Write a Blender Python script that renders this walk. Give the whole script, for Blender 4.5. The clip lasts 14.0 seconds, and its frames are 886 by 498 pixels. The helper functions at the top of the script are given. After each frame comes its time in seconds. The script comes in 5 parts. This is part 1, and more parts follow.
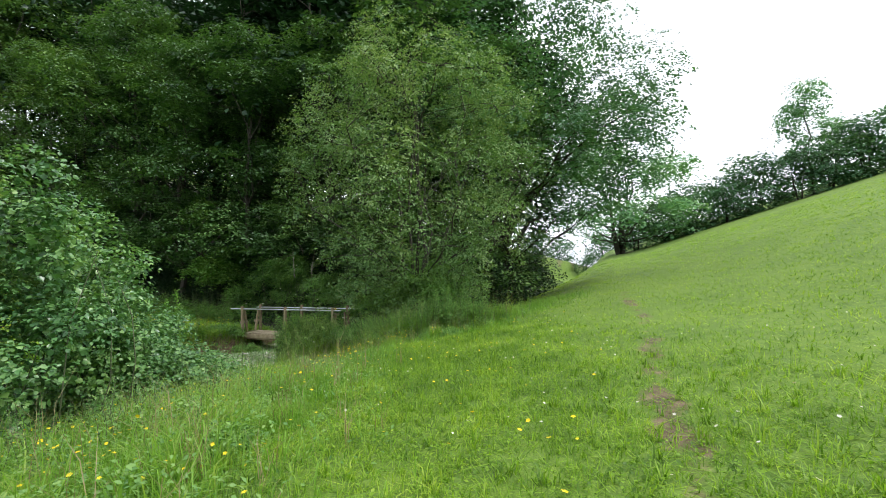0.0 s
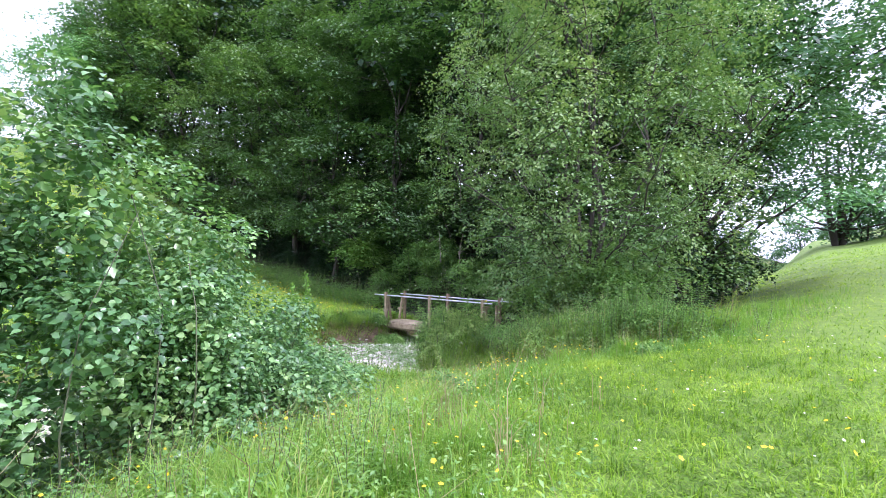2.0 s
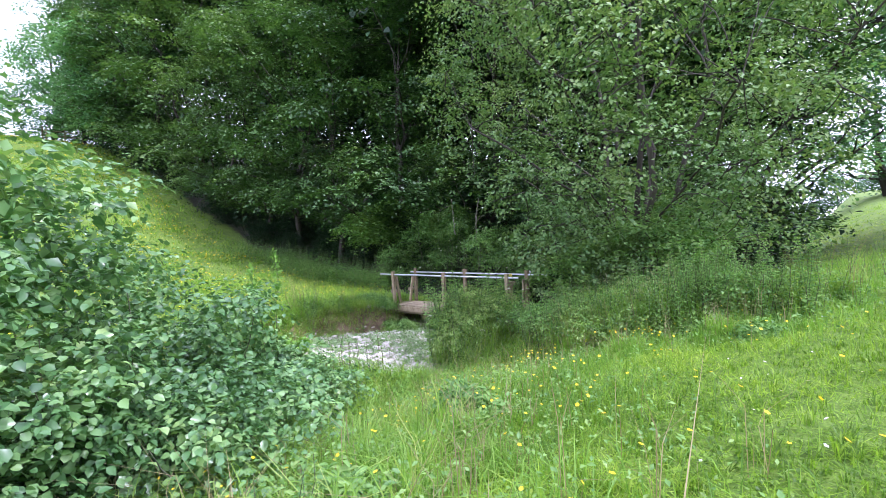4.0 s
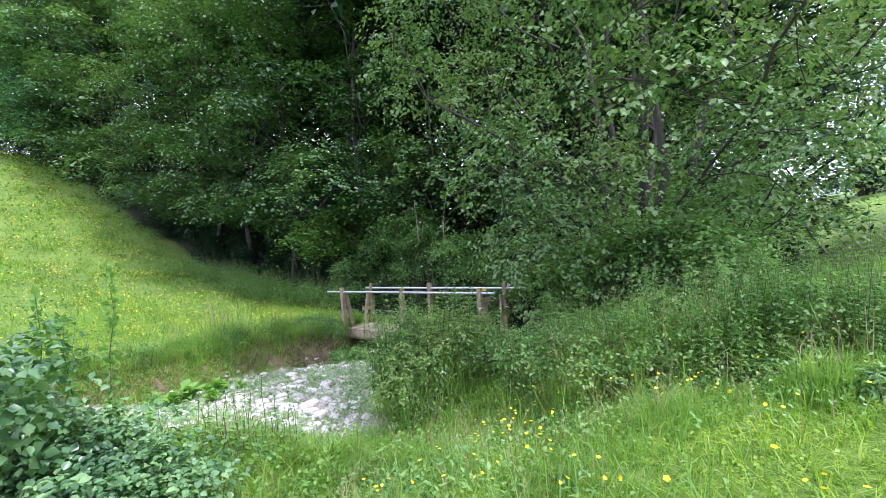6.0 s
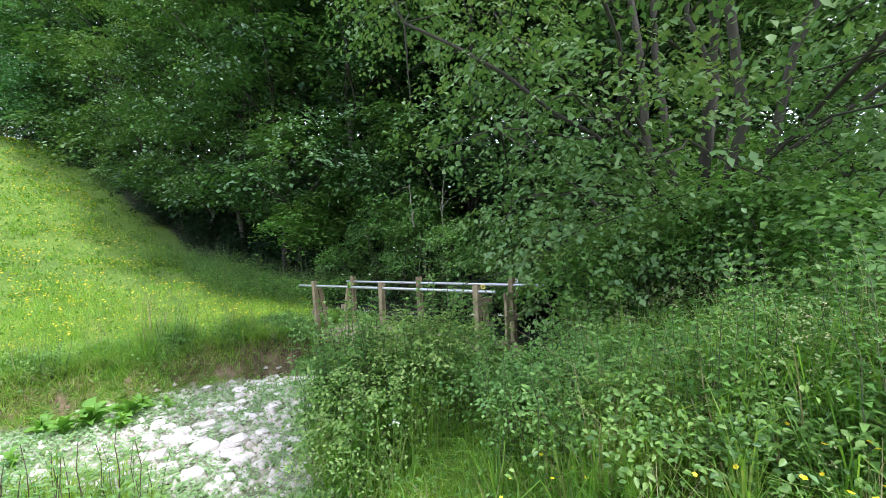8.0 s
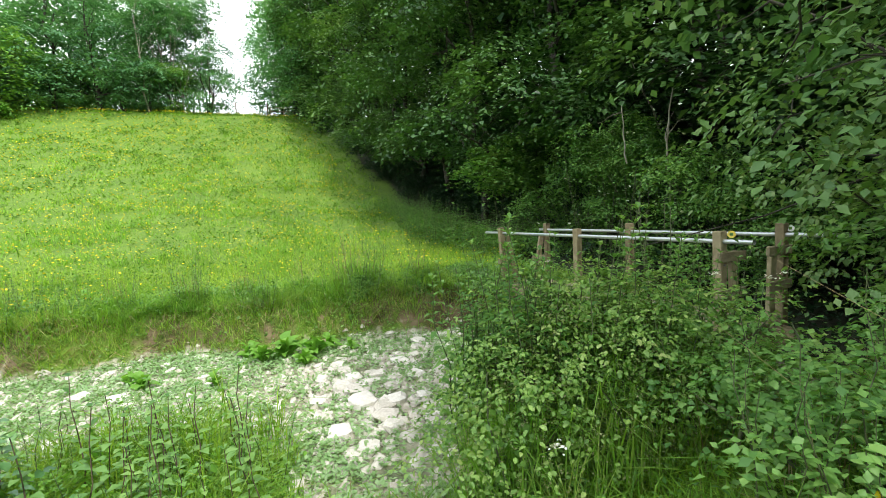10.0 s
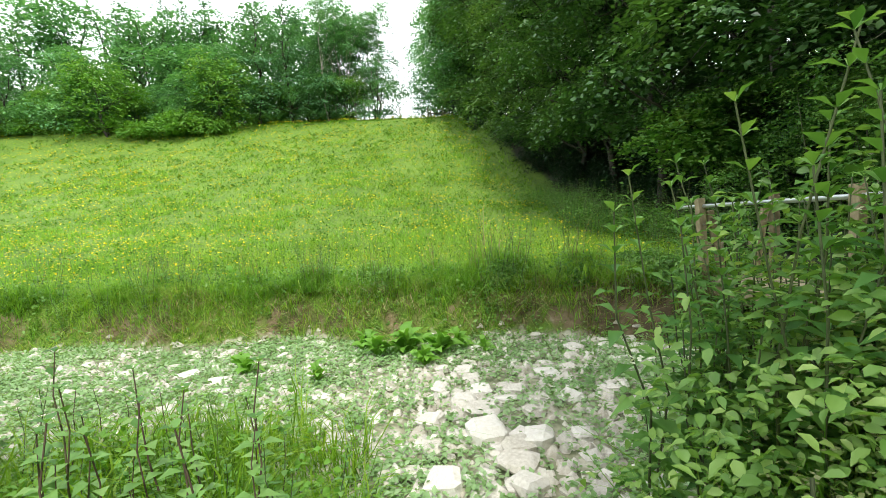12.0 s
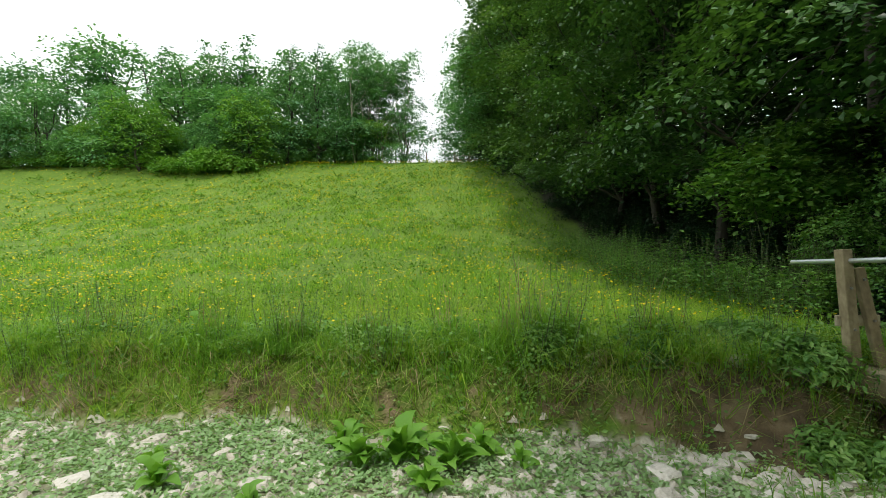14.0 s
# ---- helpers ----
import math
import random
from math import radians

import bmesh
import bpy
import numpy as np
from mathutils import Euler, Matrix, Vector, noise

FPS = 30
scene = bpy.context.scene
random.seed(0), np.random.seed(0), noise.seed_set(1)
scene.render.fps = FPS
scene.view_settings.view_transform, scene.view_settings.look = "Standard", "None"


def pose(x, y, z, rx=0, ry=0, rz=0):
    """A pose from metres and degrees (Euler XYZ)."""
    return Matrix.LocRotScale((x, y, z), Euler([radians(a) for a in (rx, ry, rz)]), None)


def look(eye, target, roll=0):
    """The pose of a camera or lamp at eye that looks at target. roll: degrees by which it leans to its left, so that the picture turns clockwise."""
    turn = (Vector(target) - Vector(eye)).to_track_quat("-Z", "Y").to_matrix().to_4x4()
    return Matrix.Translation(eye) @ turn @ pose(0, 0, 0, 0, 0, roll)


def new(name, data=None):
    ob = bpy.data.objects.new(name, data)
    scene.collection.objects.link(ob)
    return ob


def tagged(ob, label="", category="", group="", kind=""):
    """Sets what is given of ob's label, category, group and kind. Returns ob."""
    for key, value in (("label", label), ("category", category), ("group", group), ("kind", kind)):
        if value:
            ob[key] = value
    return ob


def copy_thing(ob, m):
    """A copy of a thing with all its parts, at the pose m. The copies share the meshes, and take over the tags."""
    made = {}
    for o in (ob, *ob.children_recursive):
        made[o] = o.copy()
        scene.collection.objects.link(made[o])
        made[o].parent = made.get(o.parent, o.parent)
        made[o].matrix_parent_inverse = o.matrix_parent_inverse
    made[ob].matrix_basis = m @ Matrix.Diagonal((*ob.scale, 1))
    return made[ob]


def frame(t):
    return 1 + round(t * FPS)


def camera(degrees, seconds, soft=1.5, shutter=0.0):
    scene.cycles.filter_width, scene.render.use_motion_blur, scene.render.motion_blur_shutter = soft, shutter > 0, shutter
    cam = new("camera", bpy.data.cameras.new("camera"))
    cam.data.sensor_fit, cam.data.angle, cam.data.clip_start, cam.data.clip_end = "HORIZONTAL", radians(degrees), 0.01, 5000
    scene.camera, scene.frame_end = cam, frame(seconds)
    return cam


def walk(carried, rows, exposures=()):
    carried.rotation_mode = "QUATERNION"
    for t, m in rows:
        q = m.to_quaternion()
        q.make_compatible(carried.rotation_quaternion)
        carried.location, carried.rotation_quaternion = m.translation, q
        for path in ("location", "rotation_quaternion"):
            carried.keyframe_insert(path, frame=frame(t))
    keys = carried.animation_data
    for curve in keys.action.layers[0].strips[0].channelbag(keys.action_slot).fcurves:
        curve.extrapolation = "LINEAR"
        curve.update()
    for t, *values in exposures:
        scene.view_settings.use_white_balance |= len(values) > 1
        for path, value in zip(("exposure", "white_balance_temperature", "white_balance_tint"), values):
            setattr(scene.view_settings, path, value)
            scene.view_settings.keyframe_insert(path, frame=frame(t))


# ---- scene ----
cam = camera(88.7, 14.0, soft=0.6)
PATH = [
    (0, (-14.688, -14.157, 2.273), (-12.814, -13.466, 2.385), -0.7),
    (0.5, (-13.901, -13.779, 2.299), (-12.092, -12.934, 2.428), -0.4),
    (1, (-13.236, -13.271, 2.266), (-11.518, -12.254, 2.388), 0.4),
    (1.5, (-12.639, -12.744, 2.266), (-10.996, -11.608, 2.347), 0.3),
    (2, (-12.079, -12.236, 2.245), (-10.514, -10.992, 2.302), 1.0),
    (2.2, (-11.874, -12.061, 2.24), (-10.322, -10.8, 2.279), 1.1),
    (4.3, (-9.707, -10.578, 2.0), (-8.182, -9.285, 1.949), -2.9),
    (4.5, (-9.465, -10.433, 2.02), (-7.922, -9.161, 1.976), -3.2),
    (5, (-8.873, -10.105, 2.007), (-7.319, -8.847, 1.978), -3.0),
    (5.5, (-8.303, -9.789, 1.945), (-6.719, -8.567, 1.938), -3.4),
    (6, (-7.784, -9.485, 1.876), (-6.209, -8.253, 1.884), -3.6),
    (6.5, (-7.22, -9.208, 1.817), (-5.616, -8.013, 1.816), -3.8),
    (7, (-6.656, -8.923, 1.752), (-5.047, -7.734, 1.749), -3.1),
    (7.2, (-6.449, -8.824, 1.742), (-4.833, -7.646, 1.748), -2.9),
    (9.3, (-4.75, -7.88, 1.612), (-3.712, -6.175, 1.495), -2.9),
    (9.5, (-4.662, -7.764, 1.587), (-3.715, -6.008, 1.453), -2.9),
    (10, (-4.455, -7.441, 1.403), (-3.673, -5.607, 1.245), -3.1),
    (10.5, (-4.189, -7.119, 1.207), (-3.572, -5.225, 1.03), -2.4),
    (11, (-4.02, -6.663, 1.14), (-3.608, -4.714, 0.963), -1.9),
    (11.5, (-3.895, -6.261, 0.995), (-3.639, -4.286, 0.82), -2.2),
    (12, (-3.902, -5.81, 0.917), (-3.773, -3.817, 0.806), -3.1),
    (12.5, (-3.849, -5.358, 0.973), (-3.812, -3.359, 1.019), -3.2),
    (13, (-3.848, -4.846, 1.048), (-3.881, -2.853, 1.215), -2.5),
    (13.5, (-3.792, -4.41, 0.993), (-3.793, -2.414, 1.121), -1.4),
    (14, (-3.788, -4.045, 0.911), (-3.749, -2.047, 1.008), -0.6),
]
walk(cam, [(t, look(eye, target, roll)) for t, eye, target, roll in PATH],
     [(0, -0.2, 6050, 18), (0.5, 0.06, 5900, 22), (1.0, 0.3, 5650, 31), (2.2, 0.72, 5400, 43), (5, 0.58, 5350, 41), (7.2, 0.65, 5300, 34),
      (9.4, 0.35, 6150, 13), (11, 0.27, 6200, 10), (12.3, 0.12, 6300, 9), (13, -0.46, 6400, 8), (13.5, -0.65, 6400, 8), (14, -0.46, 6400, 8)])

# ---- sky, sun ----
SUN_AZ, SUN_EL = -86.0, 57.0
world = bpy.data.worlds.new("sky")
scene.world = world
world.use_nodes = True
wn, wl = world.node_tree.nodes, world.node_tree.links
wn.clear()
sky = wn.new("ShaderNodeTexSky")
sky.sky_type = "NISHITA"
sky.sun_disc = False
sky.sun_elevation = radians(SUN_EL)
sky.sun_rotation = radians(90 - SUN_AZ)
gain = wn.new("ShaderNodeMix")
gain.data_type, gain.blend_type = "RGBA", "MULTIPLY"
gain.inputs[0].default_value = 1.0
gain.inputs[7].default_value = (0.15, 0.15, 0.15, 1)
wl.new(sky.outputs[0], gain.inputs[6])
coord = wn.new("ShaderNodeTexCoord")
squash = wn.new("ShaderNodeMapping")
squash.inputs["Scale"].default_value = (1.0, 1.0, 2.6)
cloud = wn.new("ShaderNodeTexNoise")
cloud.inputs["Scale"].default_value = 3.2
cloud.inputs["Detail"].default_value = 7.0
cloud.inputs["Roughness"].default_value = 0.55
wl.new(coord.outputs["Generated"], squash.inputs[0])
wl.new(squash.outputs[0], cloud.inputs["Vector"])
cover = wn.new("ShaderNodeMapRange")
cover.inputs[1].default_value, cover.inputs[2].default_value = 0.29, 0.39
cover.inputs[3].default_value = 0.72
wl.new(cloud.outputs[0], cover.inputs[0])
blend = wn.new("ShaderNodeMix")
blend.data_type = "RGBA"
blend.inputs[7].default_value = (1.75, 1.78, 1.82, 1)
wl.new(cover.outputs[0], blend.inputs[0])
wl.new(gain.outputs[2], blend.inputs[6])
backg = wn.new("ShaderNodeBackground")
wl.new(blend.outputs[2], backg.inputs[0])
backg.inputs[1].default_value = 1.0
wout = wn.new("ShaderNodeOutputWorld")
wl.new(backg.outputs[0], wout.inputs[0])
sun = new("sun", bpy.data.lights.new("sun", "SUN"))
sun.data.energy, sun.data.angle, sun.data.color = 3.2, radians(5), (1.0, 0.95, 0.85)
ca, sa, ce, se = math.cos(radians(SUN_AZ)), math.sin(radians(SUN_AZ)), math.cos(radians(SUN_EL)), math.sin(radians(SUN_EL))
sun.matrix_world = look((60 * ca * ce, 60 * sa * ce, 60 * se), (0, 0, 0))


# ---- materials ----
def nodes_of(name):
    m = bpy.data.materials.new(name)
    m.use_nodes = True
    n = m.node_tree.nodes
    n.clear()
    out = n.new("ShaderNodeOutputMaterial")
    b = n.new("ShaderNodeBsdfPrincipled")
    m.node_tree.links.new(b.outputs[0], out.inputs[0])
    return m, n, m.node_tree.links, b, out


def ramp_of(n, colours, spots=None):
    r = n.new("ShaderNodeValToRGB")
    e = r.color_ramp.elements
    while len(e) < len(colours):
        e.new(0.5)
    for i, c in enumerate(colours):
        e[i].position = spots[i] if spots else i / max(1, len(colours) - 1)
        e[i].color = (*c, 1)
    return r


def leaf_material(name, colours, through_light=0.35, rough=0.45, patch=0.6, gloss=0.25, detail=3.0, vary=0.55):
    """Leaves that differ one by one and in larger patches, and let some light through."""
    m, n, l, b, out = nodes_of(name)
    geo = n.new("ShaderNodeNewGeometry")
    noi = n.new("ShaderNodeTexNoise")
    noi.inputs["Scale"].default_value = patch
    noi.inputs["Detail"].default_value = detail
    noi.inputs["Roughness"].default_value = 0.62
    tex = n.new("ShaderNodeTexCoord")
    l.new(tex.outputs["Object"], noi.inputs["Vector"])
    mixv = n.new("ShaderNodeMath")
    mixv.operation = "MULTIPLY_ADD"
    mixv.inputs[1].default_value = vary
    l.new(geo.outputs["Random Per Island"], mixv.inputs[0])
    half = n.new("ShaderNodeMath")
    half.operation = "MULTIPLY_ADD"
    half.inputs[1].default_value, half.inputs[2].default_value = 1.7, -0.35 - 0.5 * vary
    l.new(noi.outputs[0], half.inputs[0])
    l.new(half.outputs[0], mixv.inputs[2])
    info = n.new("ShaderNodeObjectInfo")
    own = n.new("ShaderNodeMath")
    own.operation = "MULTIPLY_ADD"
    own.inputs[1].default_value = 0.34
    l.new(info.outputs["Random"], own.inputs[0])
    drop = n.new("ShaderNodeMath")
    drop.operation = "SUBTRACT"
    drop.inputs[1].default_value = 0.17
    l.new(mixv.outputs[0], drop.inputs[0])
    l.new(drop.outputs[0], own.inputs[2])
    r = ramp_of(n, colours)
    l.new(own.outputs[0], r.inputs[0])
    l.new(r.outputs[0], b.inputs["Base Color"])
    b.inputs["Roughness"].default_value = rough
    b.inputs["Specular IOR Level"].default_value = gloss
    tr = n.new("ShaderNodeBsdfTranslucent")
    warm = n.new("ShaderNodeMix")
    warm.data_type, warm.blend_type = "RGBA", "MULTIPLY"
    warm.inputs[0].default_value = 1.0
    warm.inputs[7].default_value = (1.25, 1.3, 0.55, 1)
    l.new(r.outputs[0], warm.inputs[6])
    l.new(warm.outputs[2], tr.inputs[0])
    mx = n.new("ShaderNodeMixShader")
    mx.inputs[0].default_value = through_light
    l.new(b.outputs[0], mx.inputs[1])
    l.new(tr.outputs[0], mx.inputs[2])
    l.new(mx.outputs[0], out.inputs[0])
    return m


def rough_material(name, colours, scale=8.0, rough=0.8, bump=0.4, stretch=(1, 1, 1), metal=0.0, fine=60.0, vary=0.25):
    """Noise at two scales over a colour ramp, with relief; pieces differ by their own random value."""
    m, n, l, b, out = nodes_of(name)
    tex = n.new("ShaderNodeTexCoord")
    mp = n.new("ShaderNodeMapping")
    mp.inputs["Scale"].default_value = stretch
    l.new(tex.outputs["Object"], mp.inputs[0])
    a = n.new("ShaderNodeTexNoise")
    a.inputs["Scale"].default_value, a.inputs["Detail"].default_value = scale, 6.0
    f = n.new("ShaderNodeTexNoise")
    f.inputs["Scale"].default_value, f.inputs["Detail"].default_value = fine, 4.0
    l.new(mp.outputs[0], a.inputs["Vector"])
    l.new(mp.outputs[0], f.inputs["Vector"])
    info = n.new("ShaderNodeObjectInfo")
    geo = n.new("ShaderNodeNewGeometry")
    rnd = n.new("ShaderNodeMath")
    rnd.operation = "ADD"
    l.new(info.outputs["Random"], rnd.inputs[0])
    l.new(geo.outputs["Random Per Island"], rnd.inputs[1])
    v = n.new("ShaderNodeMath")
    v.operation = "MULTIPLY_ADD"
    v.inputs[1].default_value = vary
    l.new(rnd.outputs[0], v.inputs[0])
    mid = n.new("ShaderNodeMix")
    mid.inputs[0].default_value = 0.4
    l.new(a.outputs[0], mid.inputs[2])
    l.new(f.outputs[0], mid.inputs[3])
    sh = n.new("ShaderNodeMath")
    sh.operation = "SUBTRACT"
    sh.inputs[1].default_value = vary
    l.new(mid.outputs[0], sh.inputs[0])
    l.new(sh.outputs[0], v.inputs[2])
    r = ramp_of(n, colours, [0.25 + 0.5 * i / max(1, len(colours) - 1) for i in range(len(colours))])
    l.new(v.outputs[0], r.inputs[0])
    l.new(r.outputs[0], b.inputs["Base Color"])
    b.inputs["Roughness"].default_value = rough
    b.inputs["Metallic"].default_value = metal
    bp = n.new("ShaderNodeBump")
    bp.inputs["Strength"].default_value = bump
    bp.inputs["Distance"].default_value = 0.02
    l.new(mid.outputs[0], bp.inputs["Height"])
    l.new(bp.outputs[0], b.inputs["Normal"])
    return m


M_WOOD_LEAF = leaf_material("woodland_leaf", [(0.028, 0.073, 0.025), (0.056, 0.135, 0.036), (0.107, 0.215, 0.053), (0.19, 0.31, 0.075)], 0.24, 0.4, 0.35, 0.4, 3.0, 0.35)
# Near-black leaf colour: the shade inside the wood is put into it.
M_SHADED_LEAF = leaf_material("shaded_leaf", [(0.0095, 0.03, 0.0125), (0.017, 0.052, 0.0185), (0.032, 0.085, 0.029)], 0.1, 0.45, 0.5)
M_HAW_LEAF = leaf_material("hawthorn_leaf", [(0.05, 0.12, 0.045), (0.09, 0.19, 0.065), (0.155, 0.275, 0.09), (0.24, 0.34, 0.125)], 0.3, 0.45, 0.4, 0.3, 4.0, 0.4)
M_ASH_LEAF = leaf_material("ash_leaf", [(0.0412, 0.112, 0.0528), (0.0747, 0.186, 0.0839), (0.131, 0.26, 0.108)], 0.35, 0.45, 0.3)
# Leaves of distant trees, made lighter and bluer: haze put into the colour.
M_HAZED_LEAF = leaf_material("hazed_far_leaf", [(0.0801, 0.203, 0.0883), (0.134, 0.308, 0.124), (0.226, 0.432, 0.176)], 0.35, 0.5, 0.2)
M_LARCH_LEAF = leaf_material("conifer_leaf", [(0.0656, 0.167, 0.0811), (0.0985, 0.239, 0.101), (0.164, 0.333, 0.146)], 0.3, 0.55, 0.3)
M_YELLOW_LEAF = leaf_material("yellow_green_leaf", [(0.0842, 0.218, 0.0307), (0.14, 0.303, 0.0461), (0.224, 0.387, 0.0768)], 0.4, 0.5, 0.5)
M_BRAMBLE_LEAF = leaf_material("bramble_leaf", [(0.05, 0.135, 0.045), (0.1, 0.235, 0.075), (0.2, 0.365, 0.115), (0.35, 0.51, 0.17)], 0.27, 0.34, 1.2, 0.55, 4.0)
M_SILVER_LEAF = leaf_material("silverweed_leaf", [(0.17, 0.3, 0.11), (0.27, 0.42, 0.18), (0.38, 0.5, 0.3)], 0.3, 0.45, 1.5)
M_UMBEL = leaf_material("pale_umbel", [(0.3, 0.34, 0.14), (0.45, 0.47, 0.26)], 0.3, 0.6)
M_NETTLE_LEAF = leaf_material("nettle_leaf", [(0.06, 0.165, 0.038), (0.115, 0.255, 0.058), (0.19, 0.36, 0.085), (0.28, 0.43, 0.12)], 0.38, 0.48, 1.5, 0.4, 5.0)
M_MIXED_LEAF = leaf_material("mixed_hedge_leaf", [(0.07, 0.16, 0.035), (0.15, 0.285, 0.058), (0.27, 0.42, 0.1), (0.42, 0.5, 0.18)], 0.38, 0.42, 1.5, 0.4, 6.0)
M_DOCK_LEAF = leaf_material("dock_leaf", [(0.12, 0.28, 0.035), (0.18, 0.37, 0.05), (0.26, 0.46, 0.08)], 0.4, 0.5, 2.0, 0.35, 5.0)
M_GRASS = leaf_material("grass_blade", [(0.075, 0.16, 0.014), (0.15, 0.29, 0.02), (0.25, 0.415, 0.03), (0.4, 0.52, 0.075)], 0.5, 0.45, 0.9, 0.4, 8.0, 0.75)
M_TALL_GRASS = leaf_material("tall_grass_blade", [(0.095, 0.215, 0.028), (0.165, 0.335, 0.045), (0.25, 0.44, 0.065), (0.43, 0.51, 0.15)], 0.55, 0.5, 0.9, 0.35, 8.0, 0.5)
M_MEADOW_HERB = leaf_material("meadow_herb", [(0.07, 0.16, 0.02), (0.12, 0.25, 0.03), (0.19, 0.34, 0.04), (0.28, 0.4, 0.07)], 0.35, 0.5, 0.6, 0.3, 6.0)
M_DRY_GRASS = leaf_material("dry_grass_blade", [(0.2, 0.16, 0.08), (0.3, 0.25, 0.13), (0.4, 0.34, 0.19)], 0.3, 0.7, 1.0)
M_BARK = rough_material("bark", [(0.0175, 0.015, 0.011), (0.0375, 0.0325, 0.024), (0.065, 0.0575, 0.045)], 5.0, 0.9, 0.8, (0.5, 0.5, 0.125))
M_PALE_BARK = rough_material("dead_wood", [(0.16, 0.14, 0.11), (0.26, 0.23, 0.19), (0.36, 0.33, 0.28)], 9.0, 0.85, 0.5, (1, 1, 0.3))
M_STEM = rough_material("green_stem", [(0.05, 0.06, 0.03), (0.09, 0.11, 0.045), (0.13, 0.15, 0.06)], 20.0, 0.7, 0.2)
M_RED_STEM = rough_material("purple_stem", [(0.05, 0.035, 0.03), (0.1, 0.06, 0.045), (0.12, 0.11, 0.05)], 20.0, 0.7, 0.2)
M_TIMBER = rough_material("weathered_timber", [(0.133, 0.103, 0.0567), (0.245, 0.199, 0.113), (0.367, 0.315, 0.189)], 7.0, 0.8, 0.5, (0.9, 0.9, 0.63), 0.0, 30.0)
M_TIMBER_X = rough_material("weathered_board", [(0.143, 0.115, 0.0693), (0.255, 0.217, 0.132), (0.367, 0.338, 0.227)], 7.0, 0.8, 0.5, (0.51, 0.9, 0.9), 0.0, 30.0)
M_GALV = rough_material("galvanised_steel", [(0.42, 0.45, 0.48), (0.55, 0.58, 0.6), (0.66, 0.68, 0.7)], 12.0, 0.38, 0.08, (1, 1, 1), 0.75, 90.0)
M_BOLT = rough_material("bolt_steel", [(0.2, 0.19, 0.17), (0.3, 0.29, 0.27)], 40.0, 0.5, 0.2, (1, 1, 1), 0.6)
M_STONE = rough_material("limestone", [(0.42, 0.38, 0.3), (0.62, 0.58, 0.5), (0.76, 0.73, 0.66)], 9.0, 0.88, 0.6, (1, 1, 1), 0.0, 70.0)
M_YELLOW = leaf_material("buttercup_petal", [(0.75, 0.55, 0.01), (0.85, 0.68, 0.02)], 0.3, 0.35)
M_WHITE = leaf_material("white_petal", [(0.6, 0.6, 0.52), (0.8, 0.8, 0.75)], 0.3, 0.5)
M_DISC_W = rough_material("white_plastic", [(0.65, 0.65, 0.62), (0.8, 0.8, 0.78)], 20.0, 0.4, 0.05)
M_DISC_Y = rough_material("yellow_plastic", [(0.6, 0.48, 0.05), (0.75, 0.6, 0.08)], 20.0, 0.4, 0.05)


